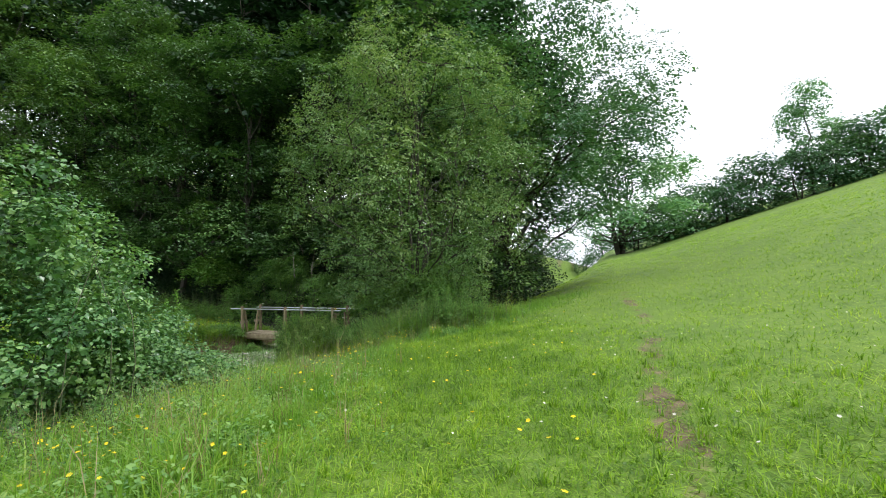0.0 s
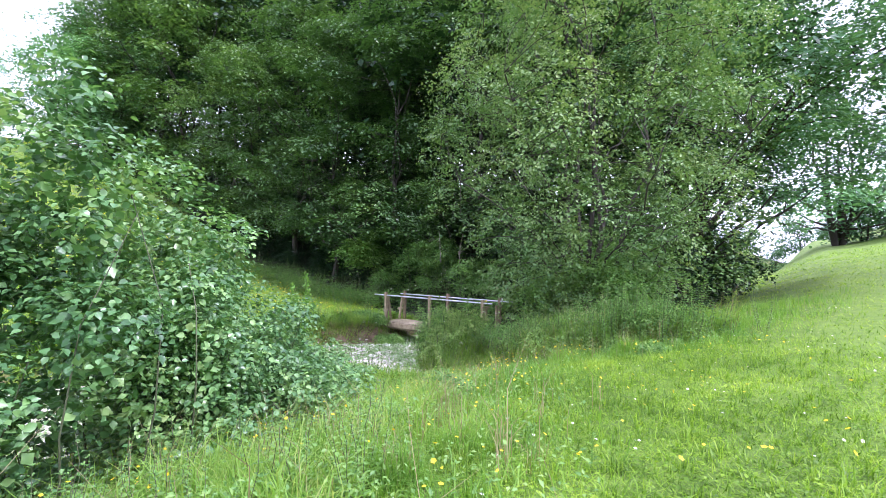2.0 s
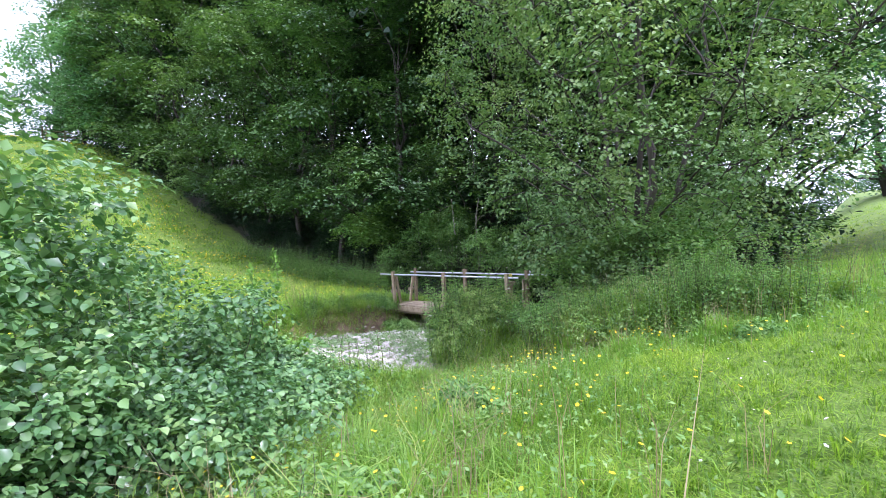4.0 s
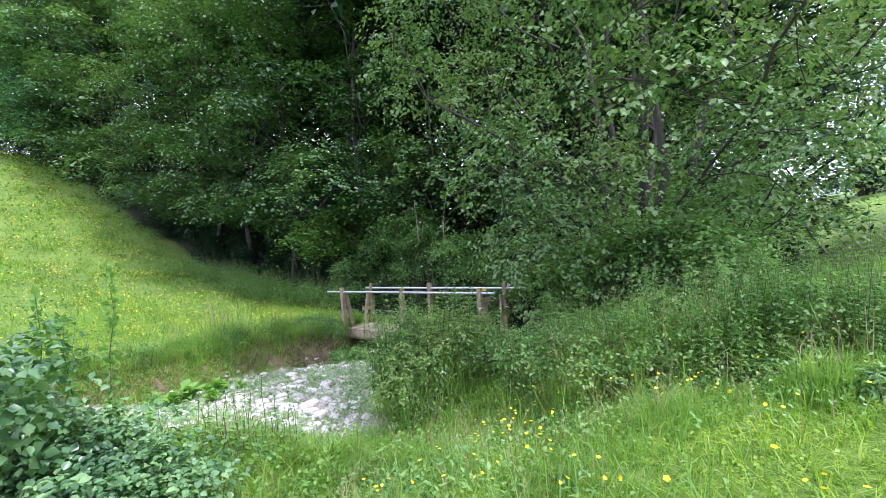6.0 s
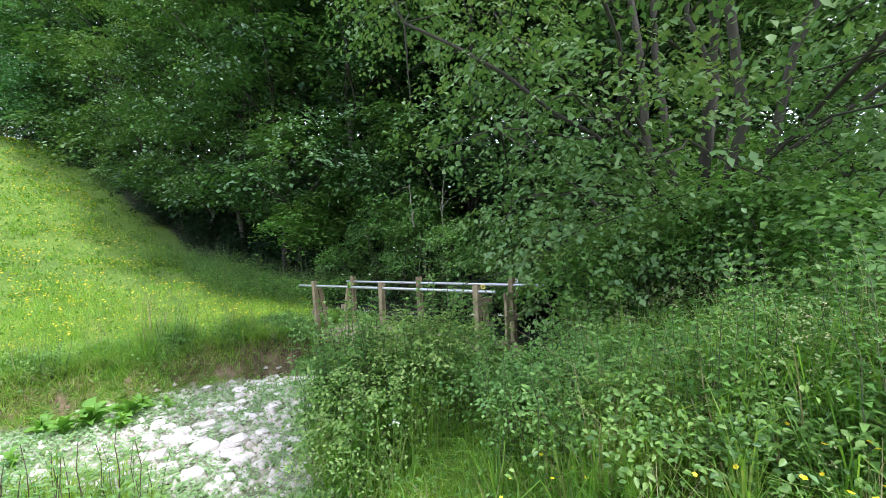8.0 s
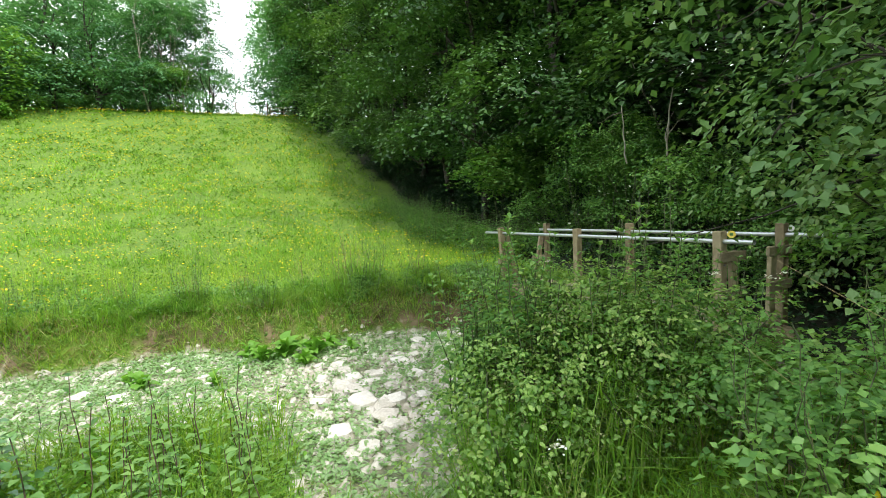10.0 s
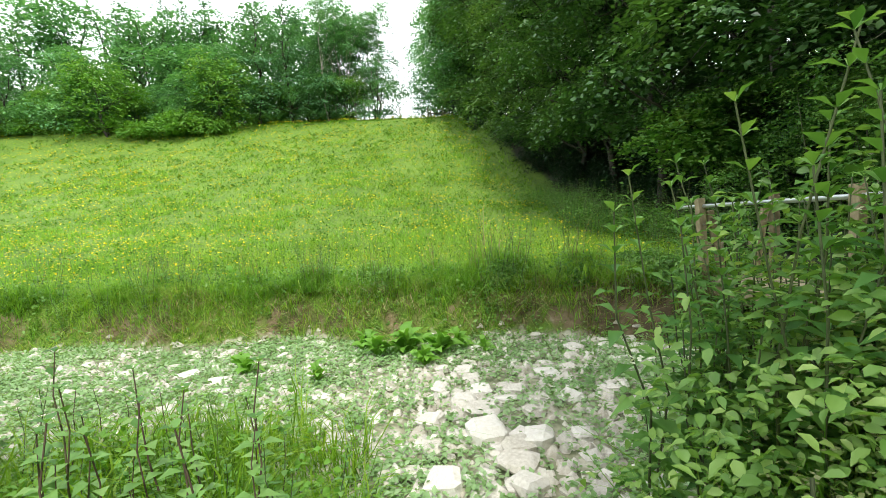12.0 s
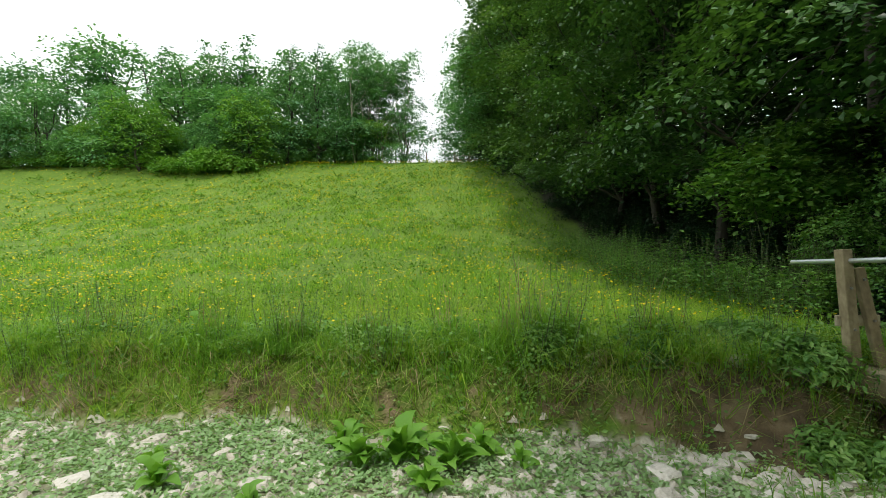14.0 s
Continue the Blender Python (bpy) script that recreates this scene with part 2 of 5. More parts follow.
def ground_material():
    m, n, l, b, out = nodes_of("ground_cover")
    tex = n.new("ShaderNodeTexCoord")
    big = n.new("ShaderNodeTexNoise")
    big.inputs["Scale"].default_value, big.inputs["Detail"].default_value = 0.35, 6.0
    mid = n.new("ShaderNodeTexNoise")
    mid.inputs["Scale"].default_value, mid.inputs["Detail"].default_value = 5.0, 8.0
    l.new(tex.outputs["Object"], big.inputs["Vector"])
    l.new(tex.outputs["Object"], mid.inputs["Vector"])
    av = n.new("ShaderNodeMix")
    av.inputs[0].default_value = 0.55
    l.new(big.outputs[0], av.inputs[2])
    l.new(mid.outputs[0], av.inputs[3])
    grit = n.new("ShaderNodeTexNoise")
    grit.inputs["Scale"].default_value, grit.inputs["Detail"].default_value = 38.0, 6.0
    l.new(tex.outputs["Object"], grit.inputs["Vector"])
    lawn = n.new("ShaderNodeMix")
    lawn.inputs[0].default_value = 0.42
    l.new(av.outputs[0], lawn.inputs[2])
    l.new(grit.outputs[0], lawn.inputs[3])
    turf = ramp_of(n, [(0.05, 0.1, 0.01), (0.09, 0.168, 0.013), (0.145, 0.24, 0.019), (0.195, 0.26, 0.033)], [0.3, 0.45, 0.58, 0.72])
    l.new(lawn.outputs[0], turf.inputs[0])
    soil = ramp_of(n, [(0.055, 0.04, 0.02), (0.12, 0.088, 0.045), (0.22, 0.17, 0.095)], [0.3, 0.5, 0.7])
    l.new(mid.outputs[0], soil.inputs[0])
    gravel = ramp_of(n, [(0.13, 0.15, 0.075), (0.27, 0.265, 0.165), (0.5, 0.47, 0.37)], [0.36, 0.5, 0.66])
    l.new(mid.outputs[0], gravel.inputs[0])
    # Litter of the wood floor, tree shade put into its near-black colour.
    litter_shade = ramp_of(n, [(0.012, 0.013, 0.007), (0.03, 0.03, 0.015), (0.022, 0.036, 0.011)], [0.35, 0.5, 0.65])
    l.new(mid.outputs[0], litter_shade.inputs[0])
    last = turf.outputs[0]
    for name, src in (("soil", soil), ("bed", gravel), ("litter_shade", litter_shade)):
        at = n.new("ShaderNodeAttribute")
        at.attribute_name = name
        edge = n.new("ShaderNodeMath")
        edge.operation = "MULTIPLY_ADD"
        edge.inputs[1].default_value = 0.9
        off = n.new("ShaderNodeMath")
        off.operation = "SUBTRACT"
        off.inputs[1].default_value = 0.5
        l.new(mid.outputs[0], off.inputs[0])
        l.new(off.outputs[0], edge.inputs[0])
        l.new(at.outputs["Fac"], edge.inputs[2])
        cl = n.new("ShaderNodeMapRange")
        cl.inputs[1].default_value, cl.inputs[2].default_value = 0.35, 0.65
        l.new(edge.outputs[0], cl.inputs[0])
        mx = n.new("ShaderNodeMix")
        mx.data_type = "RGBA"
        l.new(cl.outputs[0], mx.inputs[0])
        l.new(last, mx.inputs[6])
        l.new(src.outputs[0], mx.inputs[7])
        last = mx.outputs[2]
    l.new(last, b.inputs["Base Color"])
    b.inputs["Roughness"].default_value = 0.92
    bp = n.new("ShaderNodeBump")
    bp.inputs["Strength"].default_value, bp.inputs["Distance"].default_value = 0.7, 0.05
    l.new(lawn.outputs[0], bp.inputs["Height"])
    l.new(bp.outputs[0], b.inputs["Normal"])
    return m


M_GROUND = ground_material()


# ---- the lie of the land ----
def smooth(a, b, v):
    u = np.clip((np.asarray(v, float) - a) / (b - a), 0, 1)
    return u * u * (3 - 2 * u)


def soft_plus(v, k):
    v = np.asarray(v, float)
    return k * np.log1p(np.exp(np.clip(v / k, -30, 30)))


def wobble(x, y):
    return 0.5 * np.sin(0.9 * x + 1.3 * np.sin(0.7 * y)) + 0.5 * np.sin(1.1 * y + 1.7 * np.sin(0.5 * x))


def far_bank(x):
    """Line along which the far bank of the dry stream rises."""
    return 0.25 - 0.17 * (np.clip(x, -30, 6) + 3) + 0.12 * np.sin(1.9 * x) + 0.07 * np.sin(4.3 * x)


def near_bank(x):
    return -4.6 - 0.12 * (np.clip(x, -30, 6) + 3) + 0.15 * np.sin(1.3 * x + 1)


def land(x, y):
    """Height of the ground, in metres above the deck of the bridge."""
    x, y = np.broadcast_arrays(np.asarray(x, float), np.asarray(y, float))
    rise_x = 0.062 * soft_plus(np.clip(x, -60, 160) + 4, 4)
    bed = -0.7 + 0.03 * np.clip(x - 1, 0, 40) + 0.04 * wobble(2.3 * x, 2.1 * y)
    # north: steep little bank, then a field that grows steeper
    dn = y - far_bank(x)
    up = np.clip(dn - 0.8, 0, 40.2)
    dip = 0.9 * smooth(-8, 0.5, x) * np.exp(-((y - 17) / 8) ** 2)
    field = 0.0464 * np.power(np.maximum(up, 1e-6), 1.497) + 0.235 * np.clip(y - 41, 0, 13) - dip
    north = bed + (field - bed) * smooth(0.0, 0.5, dn) + 0.3 * soft_plus(np.clip(x, -60, 38) - 20, 2) + 0.05 * wobble(x, y) * smooth(0.4, 3, dn)
    # south: a ramp down to the ford, a steeper bank beside the bridge, then a hillside
    d = near_bank(x) - y
    ramp = np.interp(d, [-1, 0, 1.7, 2.5, 3.3, 4.3, 5.5, 7.5, 10, 14], [-0.7, -0.7, -0.55, -0.3, -0.02, 0.2, 0.45, 0.68, 0.78, 0.82])
    bank = np.interp(d, [-1, 0, 0.5, 1.0, 3.2, 5.5, 7.5, 10, 14], [-0.7, -0.7, -0.25, -0.05, 0.15, 0.47, 0.7, 0.8, 0.84])
    w = smooth(-3.6, -2.0, x)
    south = ramp * (1 - w) + bank * w + rise_x * smooth(0.5, 9, d) + 0.315 * soft_plus(-16.2 - np.clip(y, -62, 100), 1.6) + 0.03 * wobble(x, y)
    bed = bed + 0.3 * soft_plus(np.clip(x, -60, 38) - 20, 2) * smooth(-3.5, 1, y)
    z = np.where(d > 0, south, np.where(dn > 0, north, bed))
    return z


def z_at(x, y):
    return float(land(x, y))


def path_line(x):
    return -14.75 + 0.15 * np.sin(0.5 * x)


def soil_at(x, y):
    worn = np.exp(-((y - path_line(x)) / 0.25) ** 2) * (0.5 + 0.16 * np.sin(1.7 * x) + 0.15 * np.sin(0.63 * x + 1) + 0.3 * np.sin(5.3 * x + 2 * np.sin(3 * y)) * np.sin(9 * y)) * smooth(20, -2, x)
    ford = 1.0 * np.exp(-(((x + 1.0) / 0.85) ** 2 + ((y + 0.15) / 0.85) ** 2))
    dn = y - far_bank(x)
    cut = 0.72 * np.exp(-((dn - 0.22) / 0.3) ** 2) * (0.75 + 0.25 * np.sin(2.1 * x + np.sin(5 * x)))
    bare = 0.5 * np.exp(-(((x - 0.4) / 0.9) ** 2 + ((y - 9.5) / 0.8) ** 2))
    return np.clip(np.maximum.reduce([worn, ford, cut, bare]), 0, 1)


def bed_at(x, y):
    foot = 1 - 0.9 * np.exp(-(((x + 0.7) / 0.8) ** 2 + ((y + 0.15) / 0.8) ** 2))
    return np.clip(smooth(-0.3, 0.25, y - near_bank(x)) * smooth(0.2, -0.1, y - far_bank(x)) * foot * smooth(8, 4, x), 0, 1)


def wood_edge(y):
    """x of the edge of the wood beside the far field."""
    return 1.9 - 0.02 * np.clip(y, 0, 60) + 0.35 * np.sin(0.7 * y)


# Mask of the wood floor that takes the litter colour darkened for shade.
def litter_shade_at(x, y):
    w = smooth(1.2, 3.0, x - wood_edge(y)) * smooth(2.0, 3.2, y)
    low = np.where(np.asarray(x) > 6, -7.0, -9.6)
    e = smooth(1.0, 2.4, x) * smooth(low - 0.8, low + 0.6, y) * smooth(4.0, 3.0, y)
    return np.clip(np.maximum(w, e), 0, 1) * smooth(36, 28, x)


def mesh_from(name, verts, faces):
    """A mesh from arrays: verts (n, 3), faces (m, 3) or (m, 4)."""
    me = bpy.data.meshes.new(name)
    verts, faces = np.asarray(verts, np.float32), np.asarray(faces, np.int32)
    k = faces.shape[1]
    me.vertices.add(len(verts))
    me.vertices.foreach_set("co", verts.ravel())
    me.loops.add(faces.size)
    me.loops.foreach_set("vertex_index", faces.ravel())
    me.polygons.add(len(faces))
    me.polygons.foreach_set("loop_start", np.arange(0, faces.size, k, dtype=np.int32))
    me.update(calc_edges=True)
    return me


def steps(a, b, inner0, inner1, fine, grow):
    mid = list(np.arange(inner0, inner1 + 1e-6, fine))
    lo, s = [], fine
    p = inner0
    while p > a:
        s *= grow
        p -= s
        lo.append(p)
    hi, s, p = [], fine, inner1
    while p < b:
        s *= grow
        p += s
        hi.append(p)
    return np.array(lo[::-1] + mid + hi)


gx = steps(-900, 1200, -16, 4, 0.2, 1.1)
gy = steps(-900, 1200, -18, 4, 0.17, 1.1)
GX, GY = np.meshgrid(gx, gy)
GZ = land(GX, GY)
nx, ny = len(gx), len(gy)
idx = np.arange(nx * ny).reshape(ny, nx)
quads = np.stack([idx[:-1, :-1], idx[:-1, 1:], idx[1:, 1:], idx[1:, :-1]], -1).reshape(-1, 4)
ground_mesh = mesh_from("ground", np.stack([GX, GY, GZ], -1).reshape(-1, 3), quads)
for key, values in (("soil", soil_at(GX, GY)), ("bed", bed_at(GX, GY)), ("litter_shade", litter_shade_at(GX, GY))):
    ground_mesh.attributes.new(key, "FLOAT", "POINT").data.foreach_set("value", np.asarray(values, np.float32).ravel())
ground_mesh.materials.append(M_GROUND)
ground_mesh.polygons.foreach_set("use_smooth", np.ones(len(quads), bool))
ground = tagged(new("ground", ground_mesh), "grassy valley ground with a dry stream bed", "ground", kind="structure")


# ---- builders ----
def part(name, me, material, parent=None, label=""):
    """One mesh object under a thing or a part."""
    if isinstance(me, bmesh.types.BMesh):
        b, me = me, bpy.data.meshes.new(name)
        b.to_mesh(me)
        b.free()
    if not me.materials:
        me.materials.append(material)
    ob = new(name, me)
    ob.parent = parent
    return tagged(ob, label)


def thing(name, place, label, category, group="", kind=""):
    ob = new(name)
    ob.empty_display_size = 0.2
    ob.matrix_basis = place if isinstance(place, Matrix) else Matrix.Translation(place)
    return tagged(ob, label, category, group, kind)


def unit(v):
    return v / np.maximum(np.linalg.norm(v, axis=-1, keepdims=True), 1e-9)


def leaf_mesh(name, pts, outward, size, rng, slim=0.3, up=0.6, spread=0.7, fold=0.12, droop=0.15, fine=False):
    """Folded leaves at pts, facing outward and up: two triangles each, or six where they come near."""
    n = len(pts)
    nor = unit(outward * (1 - up) + np.array([0, 0, up]) + rng.normal(0, spread * 0.5, (n, 3)))
    u = unit(np.cross(nor, rng.normal(0, 1, (n, 3))))
    u = unit(u + outward * 0.35 + np.array([0, 0, -droop]))
    v = unit(np.cross(nor, u))
    nn = np.cross(u, v)
    ln = (size * rng.uniform(0.65, 1.25, n))[:, None]
    a = pts
    side = ln * slim
    lift = ln * fold
    if fine:
        tip = a + u * ln - np.array([0, 0, 1.0]) * ln * 0.12
        ribs = [a, a + u * ln * 0.25 + v * side * 0.85 + nn * lift, a + u * ln * 0.6 + v * side * 0.9 + nn * lift, tip,
                a + u * ln * 0.6 - v * side * 0.9 + nn * lift, a + u * ln * 0.25 - v * side * 0.85 + nn * lift, a + u * ln * 0.55]
        q = np.stack(ribs, 1).reshape(-1, 3)
        base = np.arange(n)[:, None] * 7
        f = np.concatenate([base + np.array(t) for t in ((0, 6, 1), (1, 6, 2), (2, 6, 3), (3, 6, 4), (4, 6, 5), (5, 6, 0))], 1).reshape(-1, 3)
        return mesh_from(name, q, f)
    q = np.stack([a, a + u * ln * 0.45 + v * side + nn * lift, a + u * ln, a + u * ln * 0.45 - v * side + nn * lift], 1).reshape(-1, 3)
    base = np.arange(n)[:, None] * 4
    f = np.concatenate([base + np.array([0, 2, 1]), base + np.array([0, 3, 2])], 1).reshape(-1, 3)
    return mesh_from(name, q, f)


def tube(paths, sides=6):
    """Tapered tubes in one mesh: each path is a list of (point, radius)."""
    vs, fs, o = [], [], 0
    for path in paths:
        pts = [Vector(p) for p, _ in path]
        for i, (p, r) in enumerate(path):
            d = (pts[min(i + 1, len(pts) - 1)] - pts[max(i - 1, 0)]).normalized()
            s = d.orthogonal().normalized()
            t = d.cross(s)
            for k in range(sides):
                a = 2 * math.pi * k / sides
                vs.append(pts[i] + (s * math.cos(a) + t * math.sin(a)) * r)
        for i in range(len(path) - 1):
            for k in range(sides):
                k2 = (k + 1) % sides
                fs.append((o + i * sides + k, o + i * sides + k2, o + (i + 1) * sides + k2, o + (i + 1) * sides + k))
        o += len(path) * sides
    return mesh_from("tube", np.array([tuple(v) for v in vs]), fs)


def bent(p0, p1, r0, r1, rng, n=5, bow=0.12):
    """A crooked tapered limb."""
    p0, p1 = np.array(p0, float), np.array(p1, float)
    ln = np.linalg.norm(p1 - p0)
    off = rng.normal(0, bow * ln, 3)
    out = []
    for i in range(n):
        s = i / (n - 1)
        p = p0 + (p1 - p0) * s + off * s * (1 - s) * 2 + rng.normal(0, 0.015 * ln, 3) * (0 < i < n - 1)
        out.append((tuple(p), r0 + (r1 - r0) * s))
    return out


def crown_points(lobes, count, rng, shell=0.55):
    """Points and outward directions on lobes (centre, radii): a leafy dome over each, thinner below and inside."""
    c = np.array([l[0] for l in lobes], float)
    r = np.array([l[1] for l in lobes], float)
    wgt = r[:, 0] * r[:, 1] + r[:, 0] * r[:, 2]
    pick = rng.choice(len(lobes), count, p=wgt / wgt.sum())
    z = np.where(rng.random(count) < 0.8, rng.uniform(-0.1, 1.0, count), rng.uniform(-0.8, 0.0, count))
    a = rng.uniform(0, 2 * np.pi, count)
    w = np.sqrt(1 - z ** 2)
    d = np.stack([w * np.cos(a), w * np.sin(a), z], 1)
    rad = (shell + (1.06 - shell) * rng.random(count) ** 0.4)[:, None]
    jag = 1 + 0.26 * np.sin(5 * d[:, :1] + 3 * pick[:, None]) * np.sin(4 * d[:, 1:2] + pick[:, None]) + 0.14 * np.sin(9 * a + pick)[:, None]
    return c[pick] + d * r[pick] * rad * jag, unit(d / r[pick])


def sprays(pts, outward, k, spread, rng):
    """Each point becomes a small flat spray of k points."""
    n = len(pts)
    p = np.repeat(pts, k, 0)
    o = np.repeat(outward, k, 0)
    off = rng.normal(0, spread, (n * k, 3)) * np.repeat(rng.uniform(0.6, 1.4, n), k)[:, None]
    tilt = unit(o * 0.45 + np.array([0, 0, 1.0]))
    off = off - tilt * (off * tilt).sum(1, keepdims=True) * 0.75
    off[:, 2] -= 0.25 * (off ** 2).sum(1) / max(spread, 1e-6)
    return p + off, unit(o + rng.normal(0, 0.2, o.shape))


def tree(name, label, category, seed, height, radius, low, leaves, leaf, leaf_mat, bark=M_BARK, trunk=0.2, lobes=40, flat=0.45, slim=0.3, group="", droop=0.15, stems=1, lobe_size=0.3, twigs=60, top_heavy=0.0, shift=(0, 0), cone=False, limbs=9, cluster=14):
    """A tapered trunk with limbs to the lobes of an uneven crown of many leaves; its base at the origin."""
    rng = np.random.default_rng(seed)
    ob = thing(name, Matrix.Identity(4), label, category, group)
    lob = []
    for i in range(lobes):
        s = rng.random()
        z = low + (height - low) * (0.04 + 0.92 * s)
        wide = radius * (0.35 + 0.75 * math.sin(math.pi * min(1, 0.18 + 0.78 * s)) ** 0.8)
        if cone:
            wide = radius * (1.06 - s)
        wide *= 1 - top_heavy * (1 - min(1, s * 1.8))
        a, q = rng.uniform(0, 2 * math.pi), wide * math.sqrt(rng.uniform(0.3, 1.0))
        rr = radius * lobe_size * rng.choice((0.5, 0.75, 1.0, 1.4)) * rng.uniform(0.85, 1.15)
        if cone:
            rr = radius * lobe_size * (1.12 - s) * rng.uniform(0.8, 1.2)
        lob.append(((q * math.cos(a) + shift[0] * s ** 0.5, q * math.sin(a) + shift[1] * s ** 0.5, z), (rr, rr, rr * flat)))
    paths = []
    tops = []
    for k in range(stems):
        a = rng.uniform(0, 2 * math.pi)
        lean = 0.04 * height if stems == 1 else 0.16 * height
        foot = (0.25 * (stems > 1) * math.cos(a), 0.25 * (stems > 1) * math.sin(a), -0.15)
        top = (lean * math.cos(a), lean * math.sin(a), height * 0.86)
        st = bent(foot, top, trunk, trunk * 0.15, rng, 8, 0.05)
        paths.append(st)
        tops.append(st)
    order = [int(rng.integers(len(lob)))]
    places = np.array([c for c, _ in lob])
    while len(order) < min(limbs, len(lob)):
        gap = np.min([np.linalg.norm(places - places[k], axis=1) for k in order], axis=0)
        order.append(int(np.argmax(gap)))
    joints = []
    for k in order:
        c = places[k]
        st = tops[rng.integers(len(tops))]
        j = min(len(st) - 2, max(1, int((c[2] / height - 0.22) * len(st))))
        p, rad = st[j]
        limb = bent(p, c, rad * 0.5, 0.02, rng, 8, 0.1)
        paths.append(limb)
        joints += limb[2:]
    for st in tops:
        joints += st[3:]
    at = np.array([p for p, _ in joints])
    for k, (c, r) in enumerate(lob):
        if k not in order:
            gap = np.linalg.norm(at - np.array(c), axis=1) + 2.0 * np.maximum(0, at[:, 2] - c[2] + 0.1)
            p, rad = joints[int(np.argmin(gap))]
            paths.append(bent(p, c, rad * 0.5, 0.008, rng, 5, 0.12))
        for q in range(twigs // lobes):
            e = np.array(c) + rng.normal(0, 0.6, 3) * np.array(r)
            paths.append(bent(c, e, 0.014, 0.005, rng, 3, 0.1))
    part("trunk", tube(paths, 5 if leaves > 30000 else 4), bark, ob)
    pts, out = crown_points(lob, leaves // cluster, rng, 0.62)
    pts, out = sprays(pts, out, cluster, leaf * 1.4, rng)
    tagged(part("crown", leaf_mesh("crown", pts, out, leaf, rng, slim, spread=0.36, droop=droop), leaf_mat, ob), kind="stuff")
    return ob


def bush(name, label, category, seed, lobes, leaves, leaf, leaf_mat, stem_mat=M_STEM, slim=0.34, group="", stems=40, up=0.6, shell=0.6, fine=False, inner=0):
    """A thicket of arching stems under leafy lobes; its base at the origin."""
    rng = np.random.default_rng(seed)
    ob = thing(name, Matrix.Identity(4), label, category, group)
    paths = []
    for i in range(stems):
        c, r = lobes[rng.integers(len(lobes))]
        d = unit(rng.normal(0, 1, 3))
        e = np.array(c) + d * np.array(r) * 0.9
        foot = (c[0] * 0.9 + rng.normal(0, 0.15), c[1] * 0.9 + rng.normal(0, 0.15), -0.1)
        paths.append(bent(foot, e, 0.012, 0.004, rng, 5, 0.15))
    tagged(part("brushwood", tube(paths, 4), stem_mat, ob), kind="stuff")
    pts, out = crown_points(lobes, leaves // 9, rng, shell)
    pts, out = sprays(pts, out, 9, leaf * 1.3, rng)
    keep = pts[:, 2] > -0.05
    tagged(part("foliage", leaf_mesh("foliage", pts[keep], out[keep], leaf, rng, slim, up=up, spread=0.55, fine=fine), leaf_mat, ob), kind="stuff")
    if inner:
        core = [((c[0], c[1], max(0.15, c[2] - 0.12 - 0.3 * k)), tuple(0.5 * q for q in r)) for c, r in lobes for k in (0, 1, 2) if c[2] - 0.3 * k > -0.2]
        pts, out = crown_points(core, inner, rng, 0.1)
        tagged(part("inner_leaves", leaf_mesh("inner_leaves", pts, out, leaf * 1.35, rng, 0.4, up=0.2, spread=1.2), leaf_mat, ob), kind="stuff")
    return ob


def put(ob, x, y, turn=0.0, size=1.0, sink=0.0):
    ob.matrix_basis = pose(x, y, z_at(x, y) - sink, 0, 0, turn) @ Matrix.Diagonal((size, size, size, 1))
    return ob


def again(ob, x, y, turn=0.0, size=1.0, sink=0.0):
    o = copy_thing(ob, Matrix.Identity(4))
    return put(o, x, y, turn, size, sink)


def box(sx, sy, sz, bevel=0.006):
    b = bmesh.new()
    bmesh.ops.create_cube(b, size=1)
    bmesh.ops.scale(b, vec=(sx, sy, sz), verts=b.verts)
    bmesh.ops.bevel(b, geom=list(b.edges), offset=bevel, segments=1, affect="EDGES")
    return b


def cyl(r, h, n=12):
    b = bmesh.new()
    bmesh.ops.create_cone(b, cap_ends=True, segments=n, radius1=r, radius2=r, depth=h)
    return b


# ---- footbridge ----
bridge = thing("footbridge", (0, 0, 0), "weathered timber footbridge with galvanised tube handrails", "footbridge")
W, L = 0.914, 4.31
for i in range(int((L + 0.3) / 0.155)):
    y = 0.12 - i * 0.155
    o = part("deck_board", box(W + 0.02, 0.145, 0.045), M_TIMBER_X, bridge)
    o.matrix_basis = pose(W / 2, y, -0.0225 + random.uniform(-0.003, 0.003), 0, 0, random.uniform(-0.4, 0.4))
for x in (0.1, W - 0.1):
    o = part("beam", box(0.12, L + 0.5, 0.22, 0.01), M_TIMBER, bridge)
    o.matrix_basis = pose(x, -L / 2, -0.158)
for x in (-0.012, W + 0.012):
    o = part("fascia_board", box(0.03, L + 0.3, 0.15), M_TIMBER, bridge)
    o.matrix_basis = pose(x, -L / 2 - 0.0, -0.12)
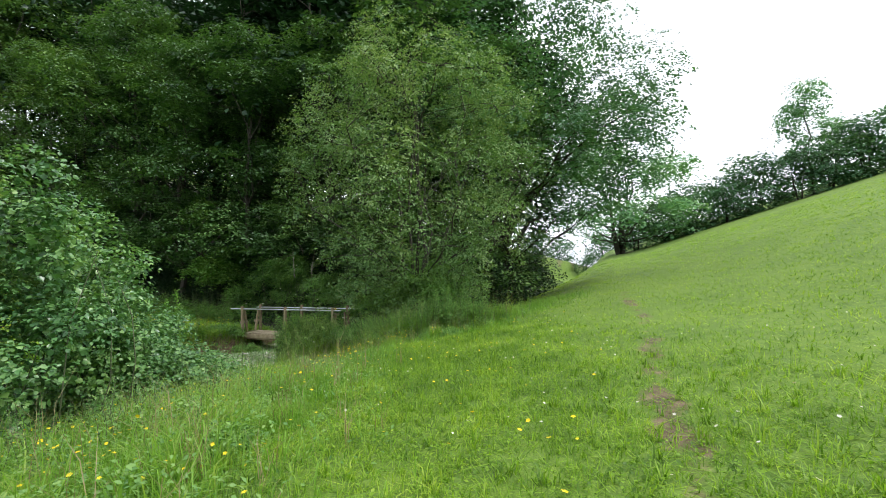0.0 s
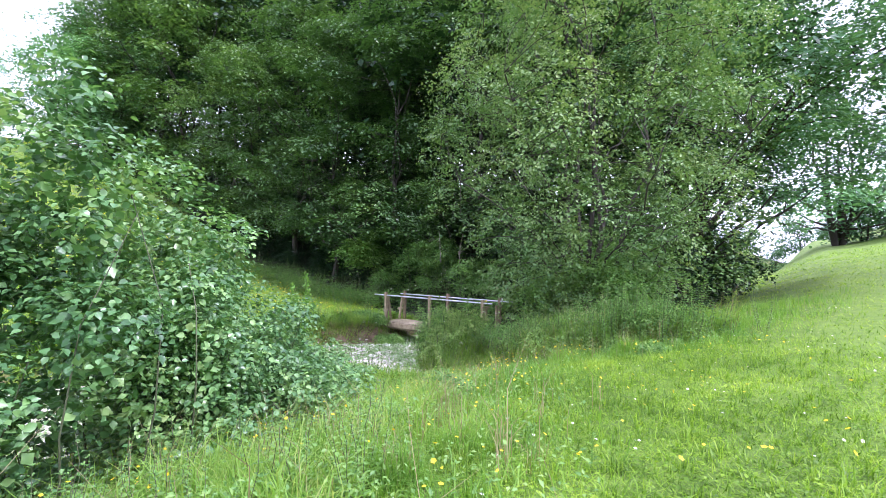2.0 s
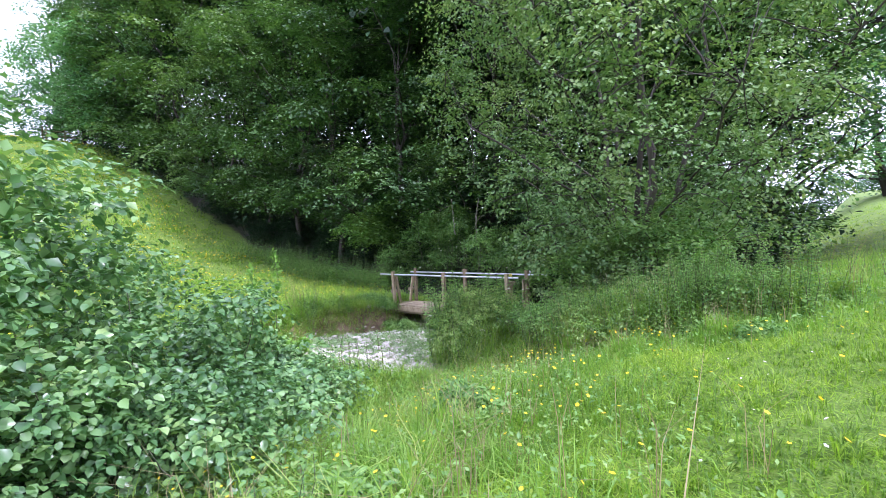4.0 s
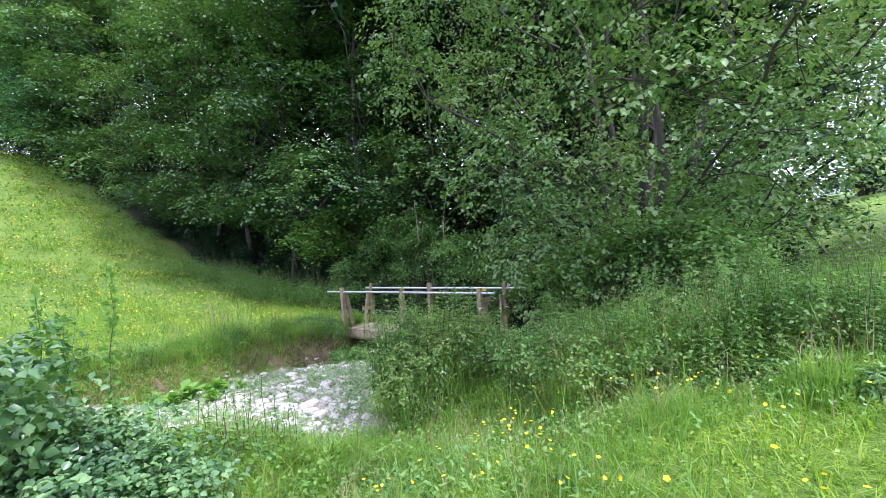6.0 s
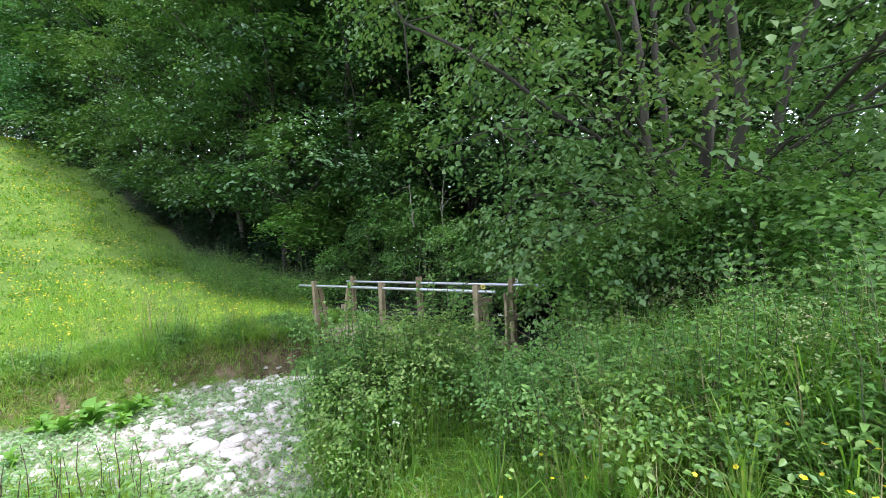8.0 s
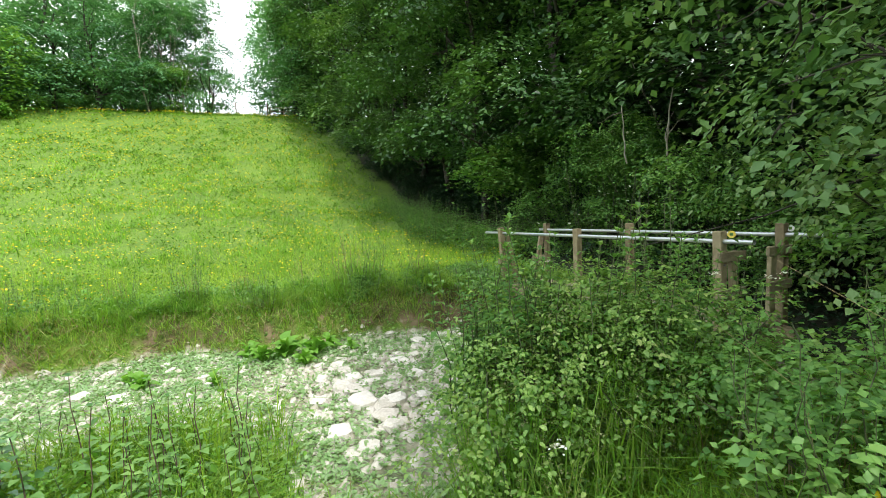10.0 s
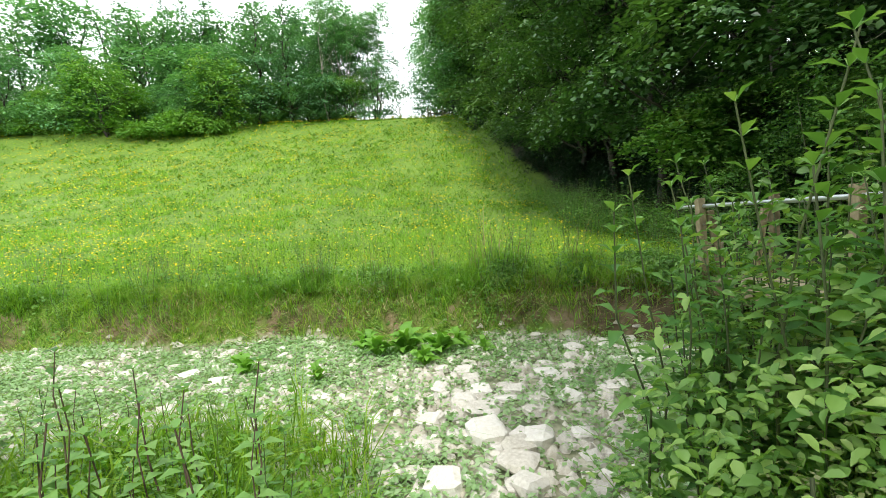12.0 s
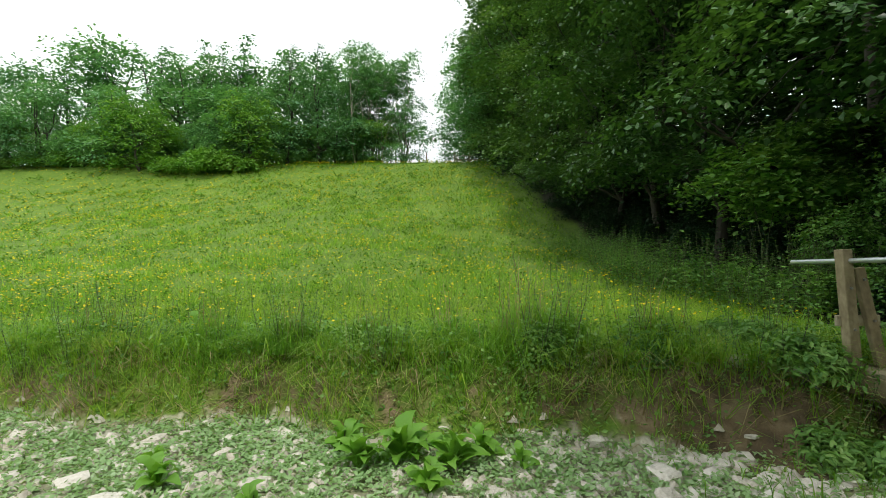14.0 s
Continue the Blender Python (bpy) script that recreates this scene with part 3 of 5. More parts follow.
for side in (0, 1):
    x = side * W
    for k, y in enumerate((0.0, -2.125, -L)):
        top = 1.07 + (0.02 if side else 0.0)
        o = part("post", box(0.095, 0.095, top + 0.22), M_TIMBER, bridge)
        lean = -2.2 if (k == 0 and side == 0) else random.uniform(-0.8, 0.8)
        o.matrix_basis = pose(x + (0.05 if side else -0.05), y, (top - 0.22) / 2, 0, lean, 0)
        for zz in (0.35, 0.72):
            bo = part("bolt", cyl(0.012, 0.014, 8), M_BOLT, o)
            bo.matrix_basis = pose(0.0, -0.052, zz - (top - 0.22) / 2, 90)
    y0, y1 = (0.62, -L - 0.35) if side == 0 else (0.22, -L - 0.62)
    o = part("handrail", tube([[((0, 0, 0), 0.024), ((0, (y1 - y0) / 2, 0), 0.024), ((0, y1 - y0, 0), 0.024)]], 12), M_GALV, bridge, "galvanised steel tube handrail")
    o.matrix_basis = pose(x + (0.05 if side else -0.05), y0, 0.965)

# ---- trees of the wood ----
wood_a = tree("woodland_tree", "tall broadleaf tree in the dense dark wood", "tree", 11, 21, 4.2, 1.2, 17000, 0.25, M_WOOD_LEAF, lobes=70, slim=0.38, flat=0.38, group="trees of the wood", lobe_size=0.33, trunk=0.24, twigs=0)
wood_b = tree("woodland_tree", "leafy broadleaf tree at the edge of the wood", "tree", 12, 17, 4.5, 1.9, 38000, 0.16, M_WOOD_LEAF, lobes=78, slim=0.36, flat=0.36, group="trees of the wood", lobe_size=0.27, trunk=0.2, twigs=0)
# Deep trees carry the shade of the wood in their leaf colour.
wood_c = tree("woodland_tree", "tall tree deep in the wood, shade put into its leaf colour", "tree", 13, 24, 4.6, 1.5, 5600, 0.48, M_SHADED_LEAF, lobes=80, slim=0.36, group="trees of the wood", lobe_size=0.33, trunk=0.26, twigs=0)
rw = random.Random(4)
first = {0: True, 1: True, 2: True}
spots = []
for i in range(12):
    y = 5.0 + i * 4.2 + rw.uniform(-0.6, 0.6)
    spots.append((wood_edge(y) + 3.3 + rw.uniform(-0.7, 0.8), y, 1 if i < 5 else 0, rw.uniform(0.75, 1.12)))
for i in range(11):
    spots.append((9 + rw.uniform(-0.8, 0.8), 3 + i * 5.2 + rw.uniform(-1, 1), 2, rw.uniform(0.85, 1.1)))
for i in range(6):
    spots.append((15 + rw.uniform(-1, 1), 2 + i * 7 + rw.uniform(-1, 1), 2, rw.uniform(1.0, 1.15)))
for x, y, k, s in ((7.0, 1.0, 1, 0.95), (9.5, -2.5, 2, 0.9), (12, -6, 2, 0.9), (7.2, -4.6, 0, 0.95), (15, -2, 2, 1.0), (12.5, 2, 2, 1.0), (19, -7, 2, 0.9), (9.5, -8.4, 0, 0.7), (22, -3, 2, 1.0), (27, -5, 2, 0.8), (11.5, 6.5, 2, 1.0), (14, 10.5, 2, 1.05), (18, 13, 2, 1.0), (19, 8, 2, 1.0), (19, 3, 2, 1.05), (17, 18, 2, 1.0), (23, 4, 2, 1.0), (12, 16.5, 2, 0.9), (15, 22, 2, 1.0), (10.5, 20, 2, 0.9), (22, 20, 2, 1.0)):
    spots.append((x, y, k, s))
for x, y, k, s in spots:
    src = (wood_a, wood_b, wood_c)[k]
    if first[k]:
        put(src, x, y, rw.uniform(0, 360), s)
        first[k] = False
    else:
        again(src, x, y, rw.uniform(0, 360), s)

hawthorn = tree("hawthorn_tree", "big overgrown hawthorn tree with drooping yellowish green foliage", "tree", 21, 11.6, 4.5, 0.6, 84000, 0.085, M_HAW_LEAF, lobes=200, top_heavy=0.4, shift=(-0.3, -0.6), stems=6, trunk=0.09, lobe_size=0.19, flat=0.85, droop=0.8, twigs=400, limbs=18, cluster=11, slim=0.36)
put(hawthorn, 1.6, -6.9, 0)
ash = tree("ash_tree", "large spreading ash tree with long low limbs", "tree", 22, 18, 7.2, 4.6, 62000, 0.19, M_ASH_LEAF, slim=0.36, lobes=130, trunk=0.42, lobe_size=0.24, flat=0.8, twigs=130, shift=(0.5, -2.6), limbs=14)
put(ash, 13, -7.6)
light_tree = tree("woodland_tree", "pale green tree at the far corner of the wood", "tree", 24, 15, 4.0, 0.5, 12000, 0.3, M_HAZED_LEAF, lobes=90, group="trees of the wood", lobe_size=0.27)
put(light_tree, 1.6, 47)
again(light_tree, 2.6, 40, 90, 0.9)
again(light_tree, 1.6, 61, 30, 1.15)
again(light_tree, 6.5, 64, 200, 1.2)
far_round = tree("field_tree", "rounded field tree with several dark stems", "tree", 23, 13, 8.0, 1.5, 12000, 0.42, M_HAZED_LEAF, lobes=60, stems=5, trunk=0.3, lobe_size=0.2, flat=0.5, limbs=16)
put(far_round, 60, -15.6, 0, 1.3)

# ---- hedge on the hillside and trees beyond the far field ----
hill_bush = tree("hedge_tree", "bushy hedgerow tree on the hillside", "tree", 31, 7, 4.2, 0.1, 3200, 0.55, M_ASH_LEAF, lobes=45, group="hillside hedge", stems=3, trunk=0.15, lobe_size=0.33, flat=0.85)
rh = random.Random(9)
for i in range(13):
    x, y = 62 + rh.uniform(-2, 2), -18 - i * 4.2
    (put if i == 0 else again)(hill_bush, x, y, rh.uniform(0, 360), rh.uniform(0.75, 1.15))
tall = tree("hedge_tree", "slender tall tree rising from the hillside hedge", "tree", 32, 16, 3.6, 5, 6000, 0.4, M_HAZED_LEAF, lobes=30, group="hillside hedge", trunk=0.25, lobe_size=0.35, flat=0.75)
put(tall, 62, -41, 0, 0.95)
for x, y, q in ((150, -26, 1.1), (160, -19, 0.9), (150, -12, 1.2), (165, -5, 1.0), (155, 3, 1.2), (150, 11, 1.3)):
    again(hill_bush, x, y, rh.uniform(0, 360), q)
conifer = tree("larch_tree", "conical larch at the edge of the plantation", "tree", 41, 12, 4.2, 0.2, 10000, 0.26, M_LARCH_LEAF, lobes=90, group="plantation edge", lobe_size=0.36, flat=0.6, cone=True)
round_a = tree("edge_tree", "rounded broadleaf tree at the plantation edge", "tree", 42, 9, 3.6, 0.3, 4800, 0.34, M_HAZED_LEAF, lobes=36, group="plantation edge", stems=3, trunk=0.14, lobe_size=0.32, flat=0.8)
yellow = tree("edge_tree", "yellowish green bushy tree at the plantation edge", "tree", 43, 7, 3.0, 0.2, 4800, 0.3, M_YELLOW_LEAF, lobes=30, group="plantation edge", stems=3, trunk=0.12, lobe_size=0.33, flat=0.8)
birch = tree("birch_tree", "slender pale-stemmed birch with thin foliage", "tree", 44, 13, 1.8, 2.2, 3400, 0.24, M_HAZED_LEAF, bark=M_PALE_BARK, lobes=26, group="plantation edge", trunk=0.1, lobe_size=0.4)
spruce = tree("spruce_tree", "dark pointed spruce behind the plantation edge", "tree", 46, 16, 2.0, 1.0, 3600, 0.36, M_LARCH_LEAF, lobes=70, group="plantation edge", lobe_size=0.5, flat=0.7, cone=True)
re = random.Random(17)
used = set()
for src, x, y, s in ([(conifer, -16.5, 42, 1.2), (conifer, -20.5, 45, 1.25), (conifer, -13.5, 46, 1.15), (round_a, -25, 42, 1.0), (yellow, -23, 40, 1.0), (yellow, -35, 40, 1.05), (round_a, -40, 42, 1.0), (round_a, -47, 42, 1.0), (round_a, -54, 41, 1.1), (conifer, -29, 47, 0.95), (conifer, -33, 49, 1.0)]
                     + [(birch, -7.0 - 0.6 * i, 42 + re.uniform(-1, 3.5), re.uniform(0.8, 1.1)) for i in range(11)]
                     + [(spruce, -27.5, 49, 1.15), (spruce, -31, 50, 1.1), (spruce, -38, 49, 1.05), (spruce, -34, 51, 1.15), (spruce, -45, 49, 1.05)]
                     + [((round_a, yellow, round_a)[i % 3], -7.5 - 2.6 * i + re.uniform(-0.8, 0.8), 41.5 + re.uniform(-0.6, 1.6), re.uniform(0.42, 0.72)) for i in range(20)]
                     + [(round_a, -20 - 5 * i, 49 + re.uniform(-1, 2), re.uniform(1.45, 1.85)) for i in range(8)]):
    (again if src.name in used else put)(src, x, y + 4.6, re.uniform(0, 360), s)
    used.add(src.name)

# ---- thickets near the path ----
def along(points, rng, n, spread, tall):
    """Leafy lobes scattered along a line of (x, y, height)."""
    out = []
    p = np.array(points, float)
    for i in range(n):
        s = rng.random() * (len(p) - 1)
        k = int(s)
        q = p[k] + (p[min(k + 1, len(p) - 1)] - p[k]) * (s - k)
        x, y = q[0] + rng.normal(0, spread), q[1] + rng.normal(0, spread)
        r = rng.uniform(0.3, 0.55)
        z = q[2] * math.sqrt(rng.random()) * tall
        out.append(((x, y, max(0.2, z - r * 0.5)), (r, r, r * 0.75)))
    return out


hedge_line = [(-4.2, -0.6, 4.4), (-3.0, -0.7, 4.4), (-2.0, -0.7, 4.3), (-1.2, -0.5, 4.1), (-0.5, 0.3, 3.3), (0.3, 1.3, 2.5), (0.9, 2.0, 2.1), (1.7, 2.4, 1.5), (2.3, 1.9, 0.9), (2.4, 0.9, 0.5)]
hedge_front = [(-3.5, -1.1, 2.4), (-1.4, -1.1, 2.6), (-0.5, -0.9, 2.0), (0.2, -0.7, 1.4), (0.9, -0.3, 1.1), (1.6, 0.5, 1.0)]
hedge_low = [(x, y, 0.35 * h) for x, y, h in hedge_line]
hedge_rng = np.random.default_rng(51)
hedge = bush("bramble_thicket", "tall pale-topped thicket of bramble and hazel", "thicket", 51, along(hedge_line, hedge_rng, 150, 0.34, 1.0) + along(hedge_front, hedge_rng, 60, 0.35, 1.0) + along(hedge_low, hedge_rng, 50, 0.5, 1.0), 62000, 0.07, M_BRAMBLE_LEAF, stems=90, up=0.62, slim=0.38, fine=True, inner=30000)
put(hedge, -9.1, -6.2)
mound = bush("bramble_bush", "rounded bramble bush beside the footbridge", "bush", 52, along([(-0.5, 0.0, 1.3), (-0.1, 0, 1.65), (0.5, -0.1, 1.6), (1.1, -0.2, 1.3)], np.random.default_rng(52), 95, 0.26, 1.0), 32000, 0.038, M_MIXED_LEAF, stems=80, slim=0.3, fine=True, inner=8000)
put(mound, -2.3, -4.8)
weeds = bush("weed_bank", "bank of nettles and bramble beside the path", "weeds", 53, along([(-0.5, 1.6, 0.5), (-0.4, 0.4, 0.8), (0, -0.8, 1.1), (0.2, -1.6, 1.2), (1.0, -3.4, 1.0)], np.random.default_rng(53), 110, 0.5, 1.0), 46000, 0.048, M_NETTLE_LEAF, stems=90)
put(weeds, -1.0, -7.8)
front = bush("bramble_patch", "bramble and nettles sprawling towards the path", "weeds", 58, along([(-0.25, 0.7, 0.4), (-0.15, 0.2, 0.6), (0.2, -0.6, 0.75), (0.9, -1.5, 0.75), (1.8, -2.3, 0.6)], np.random.default_rng(58), 80, 0.25, 1.0), 15000, 0.05, M_MIXED_LEAF, stems=70, slim=0.28, fine=True)
put(front, -2.15, -8.1)
clump = bush("knapweed_clump", "low leafy clump of knapweed beside the path", "weeds", 59, [((0.0, 0.0, 0.12), (0.26, 0.26, 0.2)), ((0.16, 0.1, 0.1), (0.2, 0.2, 0.2)), ((-0.15, 0.05, 0.12), (0.2, 0.2, 0.22)), ((0.02, -0.16, 0.1), (0.2, 0.2, 0.18)), ((-0.02, 0.14, 0.2), (0.16, 0.16, 0.2))], 1900, 0.09, M_NETTLE_LEAF, slim=0.2, stems=24, group="leafy clumps in the grass", up=0.3, fine=True)
put(clump, -6.2, -7.75)
for x, y, q in ((-8.4, -8.6, 0.9), (-5.2, -6.9, 0.8), (-11.5, -10.9, 0.6), (-3.0, -10.0, 0.7), (-5.2, -5.6, 0.8), (-0.55, 0.95, 0.85), (-0.45, 0.45, 0.9), (-0.3, 0.7, 0.9), (-0.35, 0.1, 0.85), (-0.5, -0.3, 0.8), (-0.2, -0.7, 0.85), (-1.45, 0.8, 0.75), (-1.6, 0.6, 0.6), (-2.6, 1.0, 0.8)):
    again(clump, x, y, 80 * x, q)
roses = bush("dog_rose_bush", "tall tangle of dog rose and bramble behind the bridge", "bush", 54, along([(-0.3, -4.8, 2.2), (0, -2, 2.2), (0.2, 0.5, 3.6), (0.3, 1.8, 3.2), (0, 3.4, 1.4)], np.random.default_rng(54), 150, 0.6, 1.0), 54000, 0.07, M_NETTLE_LEAF, stems=100)
put(roses, 3.6, 0.3)
elder_rng = np.random.default_rng(55)
elder = bush("elder_bush", "broad shrub with flat tiers of leaves against the dark wood", "bush", 55, [((q[0], q[1], q[2] + 1.5), (r[0] * 1.5, r[1] * 1.3, r[2] * 0.5)) for q, r in along([(-1.3, -0.2, 1.3), (0, 0, 2.2), (1.6, 0.4, 2.2), (2.6, 0.2, 1.6)], elder_rng, 46, 0.35, 1.0)], 15000, 0.13, M_NETTLE_LEAF, stems=40, up=0.85, slim=0.4)
put(elder, 3.3, 4.6)
# Understory leaves are coloured dark to hold the shade beneath the trees.
under = bush("understory_shrub", "leafy shrub under the wood, shade put into its leaf colour", "shrub", 56, along([(-1.2, 0.3, 2.4), (0, 0, 3.2), (1.2, -0.3, 2.4)], np.random.default_rng(56), 60, 0.6, 1.0), 4400, 0.16, M_SHADED_LEAF, group="shrubs under the trees", stems=40)
heap_lobes = [(q, (r[0] * 2.4, r[1] * 2.0, r[2] * 1.6)) for q, r in along([(-6, 0, 1.0), (-2, 0, 2.4), (1, 0, 2.2), (5, 0, 0.8)], np.random.default_rng(45), 50, 0.6, 1.0)]
heap = bush("bramble_heap", "low sprawling pale green bramble heap by the field", "bush", 45, heap_lobes, 7000, 0.3, M_YELLOW_LEAF, stems=10)
put(heap, -27, 43.4)
for x, y, q, turn in ((-12, 47.6, 0.5, 5), (-19, 47.0, 0.55, 190), (-36, 45.5, 0.7, 170), (-44, 46, 0.8, 10), (-54, 45.5, 0.9, 0), (-65, 46, 1.0, 185)):
    again(heap, x, y, turn, q, 0.2)
near_shrub = bush("hazel_shrub", "leafy green shrub at the foot of the hawthorn", "shrub", 57, along([(-0.9, 0.3, 2.2), (0, 0, 3.0), (0.9, -0.3, 2.2)], np.random.default_rng(57), 55, 0.5, 1.0), 9500, 0.095, M_NETTLE_LEAF, group="shrubs under the hawthorn", stems=30)
for i, (x, y, q) in enumerate(((1.0, -6.3, 0.85), (0.7, -8.0, 0.9), (2.4, -7.4, 0.9), (2.6, -5.6, 0.9), (4.0, -7.0, 1.1))):
    (put if i == 0 else again)(near_shrub, x, y, 67 * i, q, 0.1)
ru = random.Random(7)
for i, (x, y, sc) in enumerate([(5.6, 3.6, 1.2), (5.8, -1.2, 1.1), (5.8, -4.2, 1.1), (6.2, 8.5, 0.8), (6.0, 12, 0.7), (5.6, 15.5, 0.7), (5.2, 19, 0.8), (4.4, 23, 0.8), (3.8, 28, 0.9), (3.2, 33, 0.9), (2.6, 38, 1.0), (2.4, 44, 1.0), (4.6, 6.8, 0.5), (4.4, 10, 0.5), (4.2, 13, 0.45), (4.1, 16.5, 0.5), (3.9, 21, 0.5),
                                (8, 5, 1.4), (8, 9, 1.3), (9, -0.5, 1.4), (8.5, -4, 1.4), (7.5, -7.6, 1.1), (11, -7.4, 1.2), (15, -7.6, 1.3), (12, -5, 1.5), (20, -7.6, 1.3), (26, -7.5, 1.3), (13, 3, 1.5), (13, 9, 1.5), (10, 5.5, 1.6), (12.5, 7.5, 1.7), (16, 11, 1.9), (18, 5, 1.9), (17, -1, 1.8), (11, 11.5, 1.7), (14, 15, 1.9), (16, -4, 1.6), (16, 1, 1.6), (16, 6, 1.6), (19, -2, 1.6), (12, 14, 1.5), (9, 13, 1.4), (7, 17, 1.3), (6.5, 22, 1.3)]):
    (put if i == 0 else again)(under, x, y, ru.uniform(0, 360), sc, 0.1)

# ---- footbridge ends: squeeze boards, cross pieces, waymark discs ----
for end, y, z_top in ((0, -0.02, 0.9), (1, -L + 0.02, 0.84)):
    for side in (0, 1):
        sgn = 1 if side == 0 else -1
        x0 = -0.05 if side == 0 else W + 0.05
        bx = x0 + sgn * 0.2
        tilt = -11 * sgn if end == 0 else -3 * sgn
        o = part("squeeze_board", box(0.1, 0.05, z_top + 0.02), M_TIMBER, bridge, "leaning timber squeeze board")
        o.matrix_basis = pose(bx, y + 0.03 * (1 - 2 * end), z_top / 2, 0, tilt, 0)
        for zz in (0.42, 0.8):
            bo = part("bolt", cyl(0.013, 0.014, 8), M_BOLT, o)
            bo.matrix_basis = pose(0.01, -0.03, zz - z_top / 2, 90)
        for zz in ((0.42,) if end == 0 else (0.42, 0.8)):
            c = part("cross_piece", box(0.4, 0.04, 0.1), M_TIMBER_X, bridge)
            c.matrix_basis = pose(x0 + sgn * 0.12, y - 0.068 if end else y + 0.068, zz)
for x, y, m, n in ((0.03, -L - 0.04, M_DISC_Y, "yellow"), (W + 0.1, -L - 0.03, M_DISC_W, "white")):
    o = part("waymark_disc", cyl(0.038, 0.008, 20), m, bridge, n + " round waymark disc")
    o.matrix_basis = pose(x, y - 0.03, 1.03, 72, 0, -50)
    part("arrow", box(0.03, 0.004, 0.03, 0.001), M_NETTLE_LEAF, o).matrix_basis = pose(0, 0, 0.006, 90)


# ---- grasses ----
def blades(pts, height, width, rng, lean=0.35, joints=True):
    """Blades of grass, bent; three triangles each, or one where they stay far off."""
    n = len(pts)
    a = rng.uniform(0, 2 * np.pi, n)
    side = np.stack([np.cos(a), np.sin(a), np.zeros(n)], 1)
    b = a + rng.normal(1.57, 0.5, n)
    out = np.stack([np.cos(b), np.sin(b), np.zeros(n)], 1)
    h = (height * rng.uniform(0.55, 1.25, n))[:, None]
    w = (width * rng.uniform(0.7, 1.3, n))[:, None]
    ln = lean * np.abs(rng.normal(0.8, 0.5, n))[:, None]
    up = np.array([0, 0, 1.0])
    tip = pts + up * h * (1 - 0.3 * ln) + out * h * ln
    if not joints:
        v = np.stack([pts - side * w, pts + side * w, tip], 1).reshape(-1, 3)
        f = np.arange(n * 3).reshape(-1, 3)
        return v, f
    mid = pts + up * h * 0.58 + out * h * ln * 0.28
    v = np.stack([pts - side * w, pts + side * w, mid - side * w * 0.8, mid + side * w * 0.8, tip], 1).reshape(-1, 3)
    base = np.arange(n)[:, None] * 5
    f = np.concatenate([base + np.array([0, 1, 3]), base + np.array([0, 3, 2]), base + np.array([2, 3, 4])], 1).reshape(-1, 3)
    return v, f


WALK = np.array([(-15, -14.6), (-11.9, -12.1), (-8.3, -9.8), (-5.5, -8.3), (-4.2, -7.2), (-3.9, -4)])


def from_walk(x, y):
    """Distance from the line walked."""
    p = np.stack([x, y], 1)
    best = np.full(len(x), 1e9)
    for a, b in zip(WALK[:-1], WALK[1:]):
        t = np.clip(((p - a) @ (b - a)) / ((b - a) @ (b - a)), 0, 1)
        best = np.minimum(best, np.linalg.norm(p - a - t[:, None] * (b - a), axis=1))
    return best


def scatter(rng, box4, count, accept):
    x = rng.uniform(box4[0], box4[1], count)
    y = rng.uniform(box4[2], box4[3], count)
    k = rng.random(count) < accept(x, y)
    return x[k], y[k]


def on_land(x, y):
    return np.stack([x, y, land(x, y) - 0.01], 1)


def patchy(x, y, f=1.0):
    return 0.5 + 0.5 * np.sin(1.7 * f * x + 2.1 * np.sin(1.3 * f * y)) * np.sin(1.9 * f * y + 1.7 * np.sin(0.9 * f * x + 1))


def open_turf(x, y):
    return (1 - bed_at(x, y)) * (1 - litter_shade_at(x, y)) * (1 - 0.85 * soil_at(x, y))


def stuff(name, vf, material, label, category):
    o = part(name, mesh_from(name, *vf), material)
    return tagged(o, label, category, kind="stuff")


def verge(x, y):
    """How rank the grass is beside the weeds, the banks and the hedge, 0 to 1."""
    line = np.interp(x, [-16, -11, -8.5, -6.5, -4.5, -2.5, 6, 40], [-12.6, -11.2, -10.0, -9.2, -8.2, -10.4, -13.0, -13.5])
    near = smooth(-1.6, 1.6, y - line) * (y < 0)
    dn = y - far_bank(x)
    far = np.exp(-((dn - 0.85) / 0.75) ** 2) * (y > -2)
    return np.clip(np.maximum(near, 0.4 * far), 0, 1)


def tufts(x, y, k, height, width, spread, rng, lean=1.0, joints=True):
    """Tufts of k blades, each leaning out from its middle."""
    n = len(x)
    a = rng.uniform(0, 2 * np.pi, (n, k))
    q = spread * np.sqrt(rng.random((n, k))) * rng.uniform(0.5, 1.5, (n, 1))
    px, py = (x[:, None] + q * np.cos(a)).ravel(), (y[:, None] + q * np.sin(a)).ravel()
    h = (height * rng.uniform(0.5, 1.5, n))[:, None] * rng.uniform(0.6, 1.1, (n, k))
    v, f = blades(on_land(px, py), h.ravel(), np.repeat(np.broadcast_to(width, n), k), rng, lean, joints)
    m = 5 if joints else 3
    tip = v[m - 1::m]
    tip[:, 0] += (np.cos(a) * h * 0.35).ravel()
    tip[:, 1] += (np.sin(a) * h * 0.35).ravel()
    return v, f


rg = np.random.default_rng(71)
x, y = scatter(rg, (-17, 2, -20, 1.5), 90000, lambda x, y: open_turf(x, y) * smooth(6.5, 1.5, from_walk(x, y)))
stuff("meadow_grass", blades(on_land(x, y), 0.04 + 0.04 * patchy(x, y) + 0.04 * patchy(x, y, 3.1) ** 2, 0.0045, rg, 1.3), M_GRASS, "short bright green meadow turf", "grass")
x, y = scatter(rg, (-17, 3, -21, 1.5), 520000, lambda x, y: open_turf(x, y) * smooth(7.5, 2.0, from_walk(x, y)) * (0.45 + 0.55 * patchy(x, y, 2.6)))
